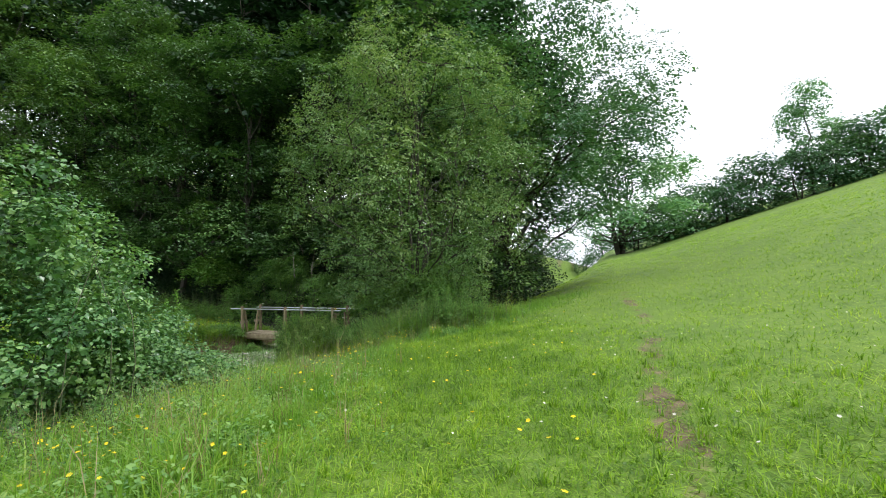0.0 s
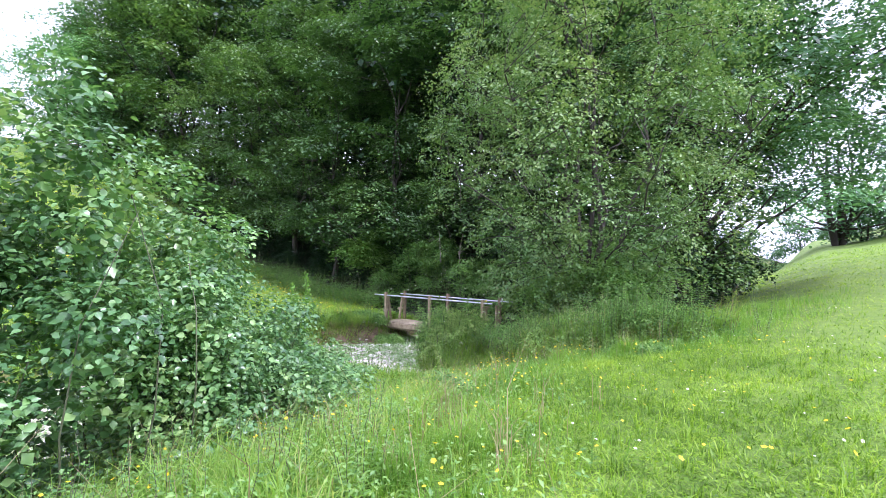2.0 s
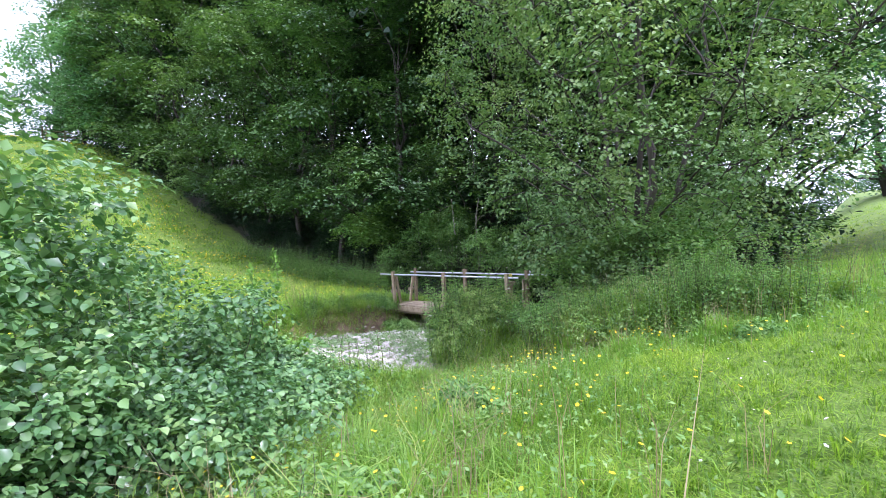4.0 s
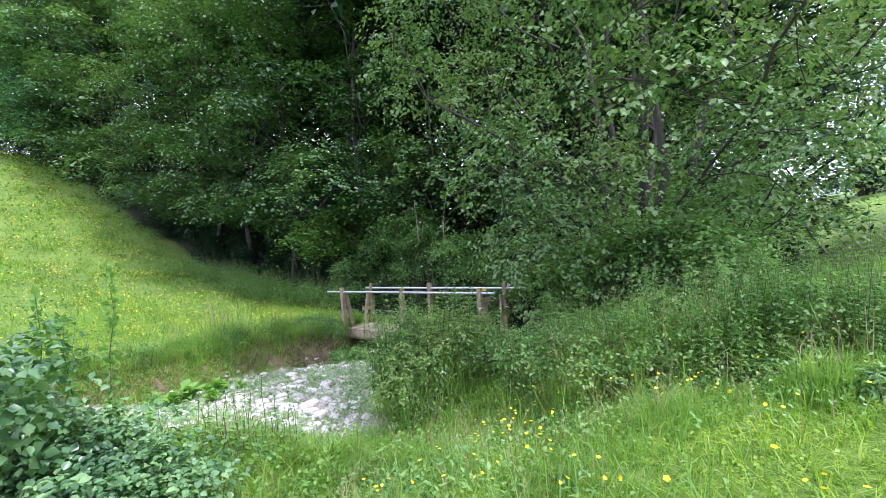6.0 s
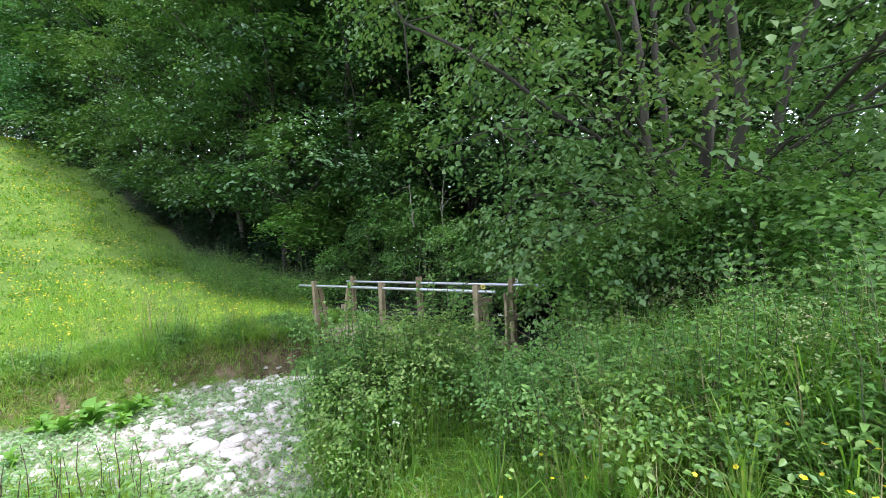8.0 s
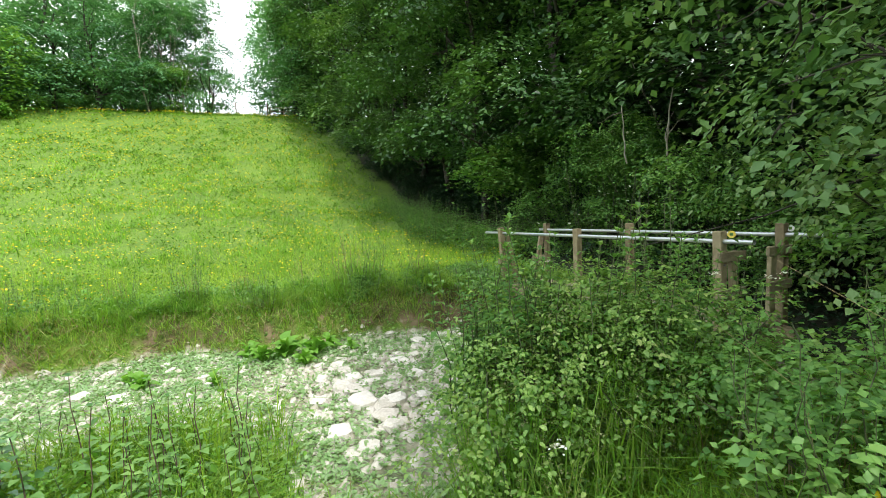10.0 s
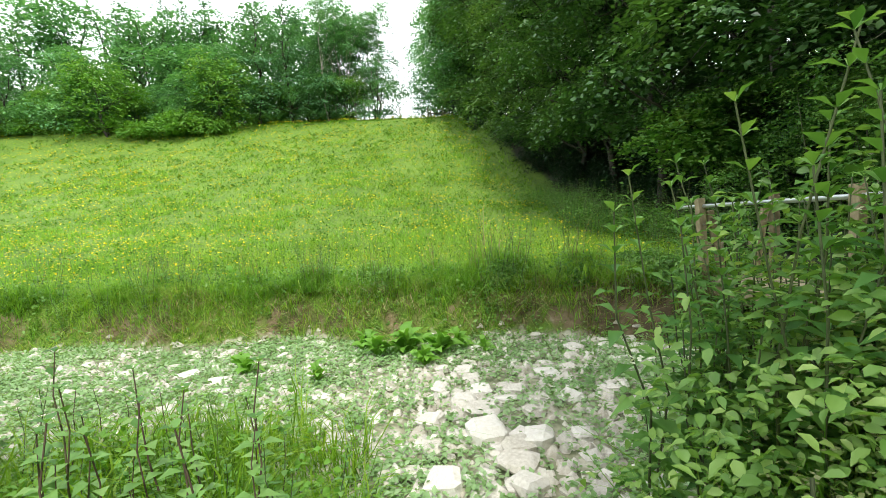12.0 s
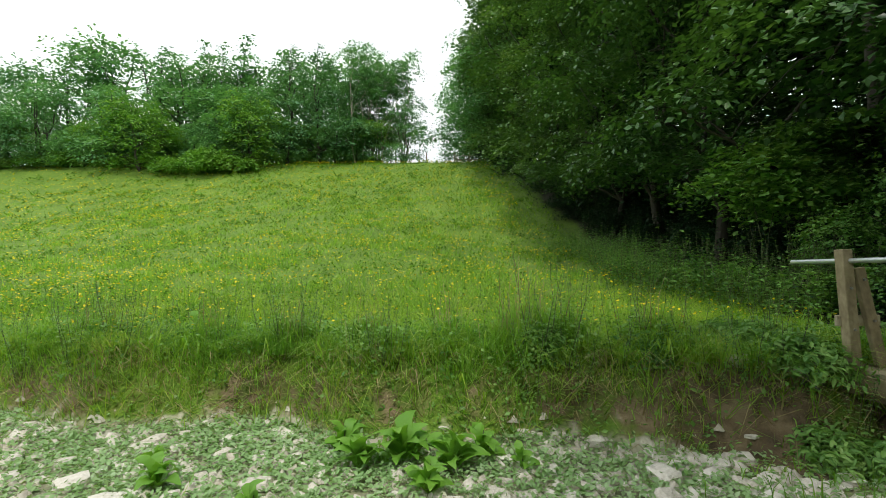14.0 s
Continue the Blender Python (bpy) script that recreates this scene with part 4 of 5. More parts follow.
stuff("meadow_grass", blades(on_land(x, y), 0.1 + 0.05 * patchy(x, y, 1.4), 0.0048, rg, 1.9, False), M_GRASS, "longer bright grass lying over the turf", "grass")
x, y = scatter(rg, (-17, 2, -20, 1.5), 19000, lambda x, y: open_turf(x, y) * smooth(6.5, 1.5, from_walk(x, y)) * (0.25 + 0.75 * patchy(x, y, 1.3)))
stuff("grass_tufts", tufts(x, y, 12, 0.09 + 0.06 * patchy(x, y, 0.9), 0.005, 0.05, rg), M_GRASS, "tufted meadow grass on the path side", "grass")
x, y = scatter(rg, (-40, 45, -45, -7), 420000, lambda x, y: open_turf(x, y) * smooth(2, 5, from_walk(x, y)) * np.clip(14 / (8 + np.hypot(x + 10, y + 13)), 0, 1) ** 1.6)
d = from_walk(x, y)
stuff("meadow_grass", blades(on_land(x, y), 0.07 + 0.05 * patchy(x, y, 0.8) ** 2 + 0.001 * d, 0.008 + 0.0005 * d, rg, 2.0, False), M_GRASS, "bright green hillside meadow grass", "grass")
x, y = scatter(rg, (-25, 40, -34, -8), 44000, lambda x, y: open_turf(x, y) * smooth(3, 6, from_walk(x, y)) * np.clip(10 / (4 + np.hypot(x + 10, y + 13)), 0, 1) * (0.15 + 0.85 * patchy(x, y, 0.7)))
d = from_walk(x, y)
stuff("grass_tufts", tufts(x, y, 7, 0.055 + 0.002 * d, 0.009 + 0.0003 * d, 0.09, rg, 1.8, False), M_GRASS, "tufts of longer grass on the hillside", "grass")
x, y = scatter(rg, (-60, 3, 0.5, 52), 420000, lambda x, y: open_turf(x, y) * (0.35 + 0.65 * patchy(x, y, 0.5)) * np.clip(12 / (6 + y), 0, 1) * smooth(-60, -20, x + np.minimum(0, y - 40)))
stuff("field_grass", blades(on_land(*(q := scatter(rg, (-13, 1.6, 1.0, 9), 90000, lambda x, y: open_turf(x, y) * smooth(9, 2, y)))), 0.1 + 0.14 * patchy(q[0], q[1], 1.9), 0.006, rg, 1.2, False), M_GRASS, "meadow grass on the lower slope", "grass")
stuff("field_grass", blades(on_land(x, y), 0.09 + 0.2 * patchy(x, y, 0.7) ** 2 + 0.001 * y, 0.007 + 0.0008 * y, rg, 1.1, False), M_GRASS, "long buttercup meadow grass on the far slope", "grass")
x, y = scatter(rg, (-16, 14, -14, 2.6), 260000, lambda x, y: open_turf(x, y) * verge(x, y) * (0.3 + 0.7 * patchy(x, y, 1.6)) * smooth(16, 4, from_walk(x, y)))
stuff("rank_grass", blades(on_land(x, y), 0.14 + 0.26 * patchy(x, y, 1.2), 0.0045, rg, 0.95), M_TALL_GRASS, "rank tall grass along the banks", "grass")
x, y = scatter(rg, (-16, 10, -13.5, 1.8), 6000, lambda x, y: open_turf(x, y) * verge(x, y) * smooth(12, 4, from_walk(x, y)) * patchy(x, y, 0.8))
stuff("seed_grass", blades(on_land(x, y), 0.5 + 0.2 * patchy(x, y, 2), 0.0025, rg, 0.4), M_DRY_GRASS, "pale seeding grass stalks", "grass")
for mat, share, tall in ((M_TALL_GRASS, 50000, 0.34), (M_GRASS, 50000, 0.26)):
    x, y = scatter(rg, (-14, 1.5, 0.0, 3.6), share, lambda x, y: np.exp(-(((y - far_bank(x)) - 0.5) / 0.36) ** 2) * (0.25 + 0.75 * patchy(x, y, 2.3)))
    stuff("bank_grass", blades(on_land(x, y), tall * (0.5 + 1.5 * patchy(x, y, 1.5) * patchy(x, y, 3.7)), 0.005, rg, 1.6), mat, "long green grass hanging over the far bank", "grass")
x, y = scatter(rg, (-30, 1.5, 1.5, 30), 200000, lambda x, y: open_turf(x, y) * np.clip(2.6 * patchy(x, y, 0.8) * patchy(x, y, 0.31) - 0.45, 0, 1) * np.clip(7 / (3 + y), 0, 1))
stuff("field_weeds", blades(on_land(x, y), 0.18 + 0.26 * patchy(x, y, 2), 0.008 + 0.0008 * y, rg, 1.0, False), M_TALL_GRASS, "darker clumps of weeds in the far meadow", "grass")
for mat, share, tall in ((M_TALL_GRASS, 30000, 0.42), (M_GRASS, 26000, 0.36)):
    x, y = scatter(rg, (-7.6, -4.2, -6.2, -2.5), share, lambda x, y: smooth(-4.15, -4.6, x) * smooth(-2.6 - 0.5 * (x + 7) * 0.4, -3.6, y) * (0.2 + 0.8 * patchy(x, y, 2.1)))
    stuff("ford_grass", blades(on_land(x, y), tall * (0.5 + 0.9 * patchy(x, y, 1.7)), 0.005, rg, 0.8), mat, "lush grass and weeds at the edge of the ford", "grass")
x, y = scatter(rg, (-7.6, -4.2, -6.2, -2.5), 30000, lambda x, y: smooth(-4.15, -4.6, x) * smooth(-2.7, -3.6, y) * patchy(x, y, 1.5))
pts = on_land(x, y) + np.stack([0 * x, 0 * x, 0.05 + 0.5 * rg.random(len(x)) * patchy(x, y, 2.2)], 1)
tagged(part("ford_herbs", leaf_mesh("ford_herbs", pts, np.tile([0, 0, 1.0], (len(x), 1)), 0.06, rg, 0.3, up=0.5), M_DOCK_LEAF), "fresh green herbs at the edge of the ford", "weeds", kind="stuff")
x, y = scatter(rg, (-14, 1, -0.2, 1.6), 30000, lambda x, y: np.exp(-(((y - far_bank(x)) - 0.3) / 0.2) ** 2) * patchy(x, y, 2.7))
stuff("bank_straw", blades(on_land(x, y), 0.22, 0.005, rg, 2.2), M_DRY_GRASS, "straw and dead grass hanging on the bank", "grass")


x, y = scatter(rg, (-16, 0, -19, -7.5), 130000, lambda x, y: open_turf(x, y) * smooth(6, 1.5, from_walk(x, y)) * np.clip(1.9 * patchy(x, y, 1.1) * patchy(x, y, 3.3), 0, 1))
pts = on_land(x, y) + np.stack([0 * x, 0 * x, rg.uniform(0.02, 0.06, len(x))], 1)
tagged(part("clover", leaf_mesh("clover", pts, np.tile([0, 0, 1.0], (len(x), 1)), 0.035, rg, 0.36, up=0.85), M_GRASS), "clover and plantain leaves in the turf", "grass", kind="stuff")

def herbs(name, x, y, tall, size, material, label, slim=0.3, up=0.55):
    """Loose leaves at all heights up to tall above the ground."""
    pts = on_land(x, y) + np.stack([0 * x, 0 * x, 0.03 + tall * rg.random(len(x))], 1)
    side = unit(np.stack([rg.normal(0, 1, len(x)), rg.normal(0, 1, len(x)), np.full(len(x), 0.8)], 1))
    return tagged(part(name, leaf_mesh(name, pts, side, size, rg, slim, up=up), material), label, "weeds", kind="stuff")


def clumps(box4, count, k, spread, accept):
    """Points gathered in clumps of k."""
    x, y = scatter(rg, box4, count, accept)
    q = np.abs(rg.normal(0, 1, (len(x), 1))) * spread + 0.05
    return (x[:, None] + rg.normal(0, 1, (len(x), k)) * q).ravel(), (y[:, None] + rg.normal(0, 1, (len(x), k)) * q).ravel()


x, y = clumps((-45, 2.5, 1.2, 44), 16000, 14, 0.16, lambda x, y: open_turf(x, y) * (0.1 + 0.9 * patchy(x, y, 0.45)) * np.clip(5 / (2 + y), 0, 1))
herbs("meadow_herbs", x, y, 0.1 + 0.22 * patchy(x, y, 0.8), 0.055 + 0.0035 * y, M_MEADOW_HERB, "leafy herbs and clover in the far meadow")
x, y = scatter(rg, (-45, 2.5, 1.2, 44), 9000, lambda x, y: open_turf(x, y) * (0.2 + 0.8 * patchy(x, y, 0.6)) * np.clip(6 / (2 + y), 0, 1))
stuff("field_tufts", tufts(x, y, 14, 0.26 + 0.003 * y, 0.006 + 0.0006 * y, 0.12, rg, 0.9, False), M_TALL_GRASS, "tufts of longer grass in the far meadow", "grass")
x, y = clumps((-13, 1.2, -0.4, 3.4), 2600, 16, 0.09, lambda x, y: np.exp(-(((y - far_bank(x)) - 0.75) / 0.5) ** 2))
herbs("bank_leaves", x, y, 0.12 + 0.3 * patchy(x, y, 2.3), 0.06, M_NETTLE_LEAF, "nettles and dock leaves on the far bank")
x, y = scatter(rg, (-13, 1.2, -0.4, 3.0), 3600, lambda x, y: np.exp(-(((y - far_bank(x)) - 0.75) / 0.4) ** 2) * (0.25 + 0.75 * patchy(x, y, 1.1)))
stuff("bank_tufts", tufts(x, y, 26, 0.34, 0.005, 0.1, rg, 1.3), M_TALL_GRASS, "arching tufts of grass over the bank edge", "grass")


def shaded_verge(x, y):
    line = np.interp(x, [-16, -12.6, -10.4, -8.8, -7.4, -6.0], [-13.3, -12.2, -10.6, -9.6, -8.5, -7.6])
    return smooth(-0.25, 0.35, y - line) * smooth(4.2, 2.6, y - line) * smooth(-4.6, -6.4, x) * smooth(0.5, 0.9, from_walk(x, y))


x, y = scatter(rg, (-16, -4.5, -13.5, -4.4), 7600, lambda x, y: shaded_verge(x, y) * open_turf(x, y) * (0.35 + 0.65 * patchy(x, y, 1.4)))
stuff("verge_grass", tufts(x, y, 16, 0.36 + 0.14 * patchy(x, y, 0.8), 0.0048, 0.09, rg, 0.7), M_TALL_GRASS, "tall rank grass below the thicket", "grass")
x, y = clumps((-16, -4.5, -13.5, -4.4), 4600, 14, 0.1, lambda x, y: shaded_verge(x, y) * open_turf(x, y) * (0.2 + 0.8 * patchy(x, y, 1.9)))
herbs("verge_herbs", x, y, 0.2 + 0.26 * patchy(x, y, 1.3), 0.05, M_NETTLE_LEAF, "leafy weeds among the rank grass below the thicket", 0.28)
x, y = scatter(rg, (-16, 4, -13.5, -5), 1500, lambda x, y: np.maximum(shaded_verge(x, y), verge(x, y) * 0.6) * open_turf(x, y) * smooth(7, 3, from_walk(x, y)))
stuff("seed_heads", tufts(x, y, 5, 0.62, 0.003, 0.05, rg, 0.35), M_DRY_GRASS, "pale flowering grass heads in the verge", "grass")



def bank_strip(x, y):
    """Along the front of the weeds beside the path."""
    return np.exp(-((y - (-7.9 - 1.15 * (x + 2.2))) / 0.75) ** 2) * smooth(-3.1, -2.6, x) * smooth(0.8, -0.4, x) * smooth(0.6, 0.9, from_walk(x, y))


x, y = scatter(rg, (-3.4, 0.8, -11.2, -6.2), 2000, bank_strip)
stuff("bank_tufts", tufts(x, y, 18, 0.6, 0.005, 0.1, rg, 0.75), M_TALL_GRASS, "long seeding grass among the weeds by the path", "grass")
x, y = scatter(rg, (-3.4, 0.8, -11.2, -6.2), 500, bank_strip)
stuff("seed_heads", tufts(x, y, 4, 0.95, 0.0035, 0.06, rg, 0.35), M_DRY_GRASS, "pale grass heads standing above the weeds", "grass")


def ford_edge(x, y):
    return smooth(-4.2, -4.7, x) * smooth(-8.2, -7.0, x) * smooth(-2.2, -3.3, y - 0.25 * np.sin(2 * x)) * (0.25 + 0.75 * patchy(x, y, 1.7)) * smooth(0.55, 0.8, from_walk(x, y))


x, y = scatter(rg, (-8.2, -4.2, -6.0, -2.0), 1900, ford_edge)
stuff("ford_tufts", tufts(x, y, 20, 0.5, 0.0055, 0.1, rg, 0.8), M_GRASS, "fresh bright tufts of grass at the ford", "grass")
x, y = clumps((-8.2, -4.2, -6.0, -2.0), 900, 10, 0.1, ford_edge)
herbs("ford_leaves", x, y, 0.45, 0.065, M_DOCK_LEAF, "bright broad leaves at the edge of the ford", 0.34)

# ---- flowers ----
def blooms(pts, radius, rng, petals=5):
    """Small cups of petals, each a triangle."""
    n = len(pts)
    tilt = unit(np.array([0, 0, 1.0]) + rng.normal(0, 0.35, (n, 3)))
    u = unit(np.cross(tilt, rng.normal(0, 1, (n, 3))))
    w = np.cross(tilt, u)
    r = (radius * rng.uniform(0.7, 1.2, n))[:, None]
    ring = [pts]
    for k in range(petals * 2):
        a = math.pi * k / petals
        q = r * (1.0 if k % 2 == 0 else 0.72)
        ring.append(pts + (u * math.cos(a) + w * math.sin(a)) * q + tilt * r * 0.3)
    v = np.stack(ring, 1).reshape(-1, 3)
    m = petals * 2 + 1
    base = np.arange(n)[:, None] * m
    f = np.concatenate([base + np.array([0, 1 + k, 1 + (k + 1) % (petals * 2)]) for k in range(petals * 2)], 1).reshape(-1, 3)
    return v, f


def flowers(name, x, y, height, radius, material, label, rng, stems=True, petals=5):
    foot = on_land(x, y)
    h = height * rng.uniform(0.7, 1.2, len(x))
    head = foot + np.stack([rng.normal(0, 0.03, len(x)), rng.normal(0, 0.03, len(x)), h], 1)
    ob = thing(name, (0, 0, 0), label, "flowers", kind="stuff")
    part("petals", mesh_from("petals", *blooms(head, radius, rng, petals)), material, ob)
    if stems:
        side = np.array([0.003, 0.001, 0])
        v = np.stack([foot - side, foot + side, head], 1).reshape(-1, 3)
        part("stalks", mesh_from("stalks", v, np.arange(len(v)).reshape(-1, 3)), M_TALL_GRASS, ob)
    return ob


x, y = scatter(rg, (-14, 3, -14, -6.5), 6500, lambda x, y: open_turf(x, y) * np.maximum(verge(x, y) * 0.5, 0.16) * patchy(x, y, 0.9) * smooth(5, 1, from_walk(x, y) - 1))
flowers("buttercup", x, y, 0.36, 0.017, M_YELLOW, "yellow buttercups standing in the rank grass", rg)
x, y = scatter(rg, (-55, 1.5, 1.5, 46), 110000, lambda x, y: open_turf(x, y) * (0.15 + 0.85 * patchy(x, y, 0.33)) * (0.2 + 0.8 * patchy(x, y, 1.4)) * np.clip(14 / (6 + y), 0, 1))
flowers("buttercup", x, y, 0.28, 0.024 + 0.0011 * y, M_YELLOW, "yellow buttercups scattered over the far slope", rg, False, 2)
x, y = rg.normal(-0.75, 0.18, 26), rg.normal(1.0, 0.15, 26)
flowers("buttercup", x, y, 0.2, 0.02, M_YELLOW, "yellow buttercups on the worn bank by the bridge", rg)
x, y = scatter(rg, (-16, 20, -24, -9), 2600, lambda x, y: open_turf(x, y) * patchy(x, y, 0.6) * smooth(14, 2, from_walk(x, y)))
flowers("white_clover", x, y, 0.08, 0.016, M_WHITE, "white clover heads in the short turf", rg)


# ---- tall weeds ----
def weed(name, label, category, seed, height, whorls, leaf, slim, leaf_mat, stem_mat, group, heads=True, stalks=3, spread=0.12):
    """Upright stalks with leaves in pairs all the way up, smaller towards the tip."""
    rng = np.random.default_rng(seed)
    ob = thing(name, Matrix.Identity(4), label, category, group)
    for k in range(stalks):
        a = rng.uniform(0, 6.28)
        h = height * rng.uniform(0.75, 1.08)
        st = bent((spread * math.cos(a) * 0.5, spread * math.sin(a) * 0.5, -0.05), (spread * 1.6 * math.cos(a) + rng.normal(0, 0.04), spread * 1.6 * math.sin(a), h), 0.0045, 0.002, rng, 6, 0.04)
        part("stalk", tube([st], 5), stem_mat, ob)
        pts, outs, sizes = [], [], []
        line = np.array([p for p, _ in st])
        for i in range(whorls):
            s = 0.12 + 0.88 * i / (whorls - 1)
            j = min(len(line) - 2, int(s * (len(line) - 1)))
            p = line[j] + (line[j + 1] - line[j]) * (s * (len(line) - 1) - j)
            b = i * 1.57 + rng.uniform(-0.3, 0.3)
            for q in (0, math.pi) if s < 0.85 else (0, 2.1, 4.2):
                pts.append(p)
                outs.append((math.cos(b + q), math.sin(b + q), 0.25 if s < 0.85 else 0.8))
                sizes.append(leaf * (1.0 - 0.55 * max(0, s - 0.45) / 0.55) * rng.uniform(0.8, 1.1))
        pts, outs, sizes = np.array(pts), unit(np.array(outs)), np.array(sizes)
        u = unit(outs + np.array([0, 0, 0.05]) + rng.normal(0, 0.12, outs.shape))
        v = unit(np.cross(np.array([0, 0, 1.0]), u))
        nn = np.cross(u, v)
        ln = sizes[:, None]
        tip = pts + u * ln - np.array([0, 0, 1.0]) * ln * 0.3
        mid = pts + u * ln * 0.45 + nn * ln * 0.04
        q = np.stack([pts, mid + v * ln * slim, tip, mid - v * ln * slim, mid - nn * ln * 0.08], 1).reshape(-1, 3)
        base = np.arange(len(pts))[:, None] * 5
        f = np.concatenate([base + np.array(t) for t in ((0, 4, 1), (1, 4, 2), (0, 3, 4), (3, 2, 4))], 1).reshape(-1, 3)
        tagged(part("foliage", mesh_from("foliage", q, f), leaf_mat, ob), kind="stuff")
    return ob


nettle = weed("nettle", "upright stinging nettle with toothed green leaves", "nettle", 81, 1.05, 13, 0.09, 0.24, M_NETTLE_LEAF, M_STEM, "nettles on the banks", stalks=4, spread=0.16)
tall_weed = weed("mugwort", "tall mugwort with narrow leaves and a pale tip", "mugwort", 82, 1.35, 24, 0.125, 0.2, M_NETTLE_LEAF, M_STEM, "mugwort stalks", stalks=3, spread=0.14)
figwort = weed("figwort", "single dark-stemmed weed with sparse leaves", "weed", 83, 1.0, 9, 0.1, 0.3, M_NETTLE_LEAF, M_RED_STEM, "dark stalks by the ford", stalks=1, spread=0.05)
rn = random.Random(23)
seen_once = set()


def plant(src, x, y, lo=0.8, hi=1.15):
    (again if src in seen_once else put)(src, x, y, rn.uniform(0, 360), rn.uniform(lo, hi))
    seen_once.add(src)


for i in range(90):
    y = 2.6 + 11 * rn.random() ** 1.5
    plant(nettle, float(wood_edge(y)) + rn.uniform(-0.9, 0.6), y, 0.8, 1.25)
for i in range(46):
    s = rn.random()
    plant(nettle, -2.2 + 1.6 * s + rn.uniform(-0.7, 0.7), -6.0 - 5.2 * s + rn.uniform(-0.6, 0.6), 0.7, 1.1)
for i in range(34):
    s = rn.random()
    plant(nettle if i % 3 else tall_weed, -2.5 + 2.2 * s + rn.uniform(-0.25, 0.5), -7.4 - 2.6 * s + rn.uniform(-0.2, 0.5), 0.75, 1.0)
for i in range(26):
    s = rn.random()
    plant(tall_weed, -2.4 + 1.2 * s + rn.uniform(-0.4, 0.5), -8.2 - 2.2 * s + rn.uniform(-0.6, 0.5), 0.85, 1.1)
for i in range(22):
    plant(tall_weed, -2.1 + rn.uniform(-0.9, 1.0), -4.75 + rn.uniform(-0.45, 0.4), 1.15, 1.5)
for i in range(26):
    x = rn.uniform(-6.8, -4.3)
    plant(figwort, x, rn.uniform(-4.7, -3.4 if x > -5.2 else -2.6), 0.75, 1.15)
for i in range(17):
    x = rn.uniform(-5.7, -4.35)
    plant(figwort, x, rn.uniform(-4.5, -3.5), 1.15, 1.5)
for i in range(17):
    x = rn.uniform(-2.9, -2.3)
    plant(tall_weed, x, -4.6 + 0.5 * (x + 3.05) + rn.uniform(-0.1, 0.2), 1.0, 1.3)
for i in range(22):
    x = rn.uniform(-2.85, -2.0)
    plant(nettle, x, -4.5 + 0.5 * (x + 3.0) + rn.uniform(-0.1, 0.2), 0.9, 1.3)
for x, y, q in ((-0.35, 0.55, 0.75), (-0.5, 0.15, 0.7), (-0.2, 0.9, 0.8), (-0.25, -0.2, 0.7), (-1.5, 0.75, 0.75), (-1.65, 0.9, 0.85), (-2.5, 0.7, 0.9), (-2.65, 0.85, 1.0), (-2.35, 0.95, 0.9), (-0.6, 0.7, 0.6), (-2.9, 0.8, 0.7)):
    plant(nettle, x, y, q, q + 0.1)
for i in range(52):
    x = -10.5 + 10 * rn.random()
    plant(nettle, x, float(far_bank(x)) + rn.uniform(0.2, 1.1), 0.55, 0.85)
for i in range(26):
    x = -9.5 + 10 * rn.random()
    plant(nettle, x, 1.6 + 5.5 * rn.random() ** 1.5, 0.3, 0.5)
for i in range(22):
    x = rn.uniform(-7.4, -4.3)
    plant(nettle, x, rn.uniform(-5.6, -3.3 if x > -5.2 else -2.7), 0.5, 0.85)
for i in range(26):
    plant(nettle, rn.uniform(-12.5, -9.0), rn.uniform(-10.3, -8.4), 0.5, 0.8)


# ---- docks: rosettes of broad leaves, each a part ----
def broad_leaf(length, width, arch):
    v, f = [], []
    for i in range(7):
        s = i / 6
        w = width * math.sin(math.pi * min(1, 0.08 + 0.9 * s)) ** 0.8
        z = arch * math.sin(s * 2.2) - 0.06 * s
        for k in (-1, 0, 1):
            v.append((s * length, k * w * (1 + 0.22 * math.sin(11 * s + k)), z + (0.22 * w * (1 + 0.7 * math.sin(13 * s + 2 * k)) if k else 0)))
    for i in range(6):
        for k in (0, 1):
            a = i * 3 + k
            f.append((a, a + 3, a + 4, a + 1))
    return mesh_from("leaf", np.array(v), f)


dock_leaves = [broad_leaf(0.25, 0.062, 0.13), broad_leaf(0.19, 0.055, 0.09), broad_leaf(0.21, 0.048, 0.14)]
rd = random.Random(31)


def dock(x, y, n, size):
    ob = thing("dock_plant", (x, y, z_at(x, y)), "broad-leaved dock growing among the stones", "dock", "docks in the stream bed")
    for i in range(n):
        a = i * 137.5 + rd.uniform(-20, 20)
        up = 8 + (i / n) * 50
        o = part("leaf", dock_leaves[i % 3], M_DOCK_LEAF, ob)
        o.matrix_basis = pose(0, 0, 0.02 + 0.12 * (i / n) ** 2, rd.uniform(-30, 30), -up * 0.7 + rd.uniform(-14, 14), a) @ Matrix.Scale(size * rd.uniform(0.75, 1.1), 4)
    part("stalk", tube([[((0, 0, -0.03), 0.008), ((0.02, 0.01, 0.22 * size), 0.004)]], 5), M_STEM, ob)


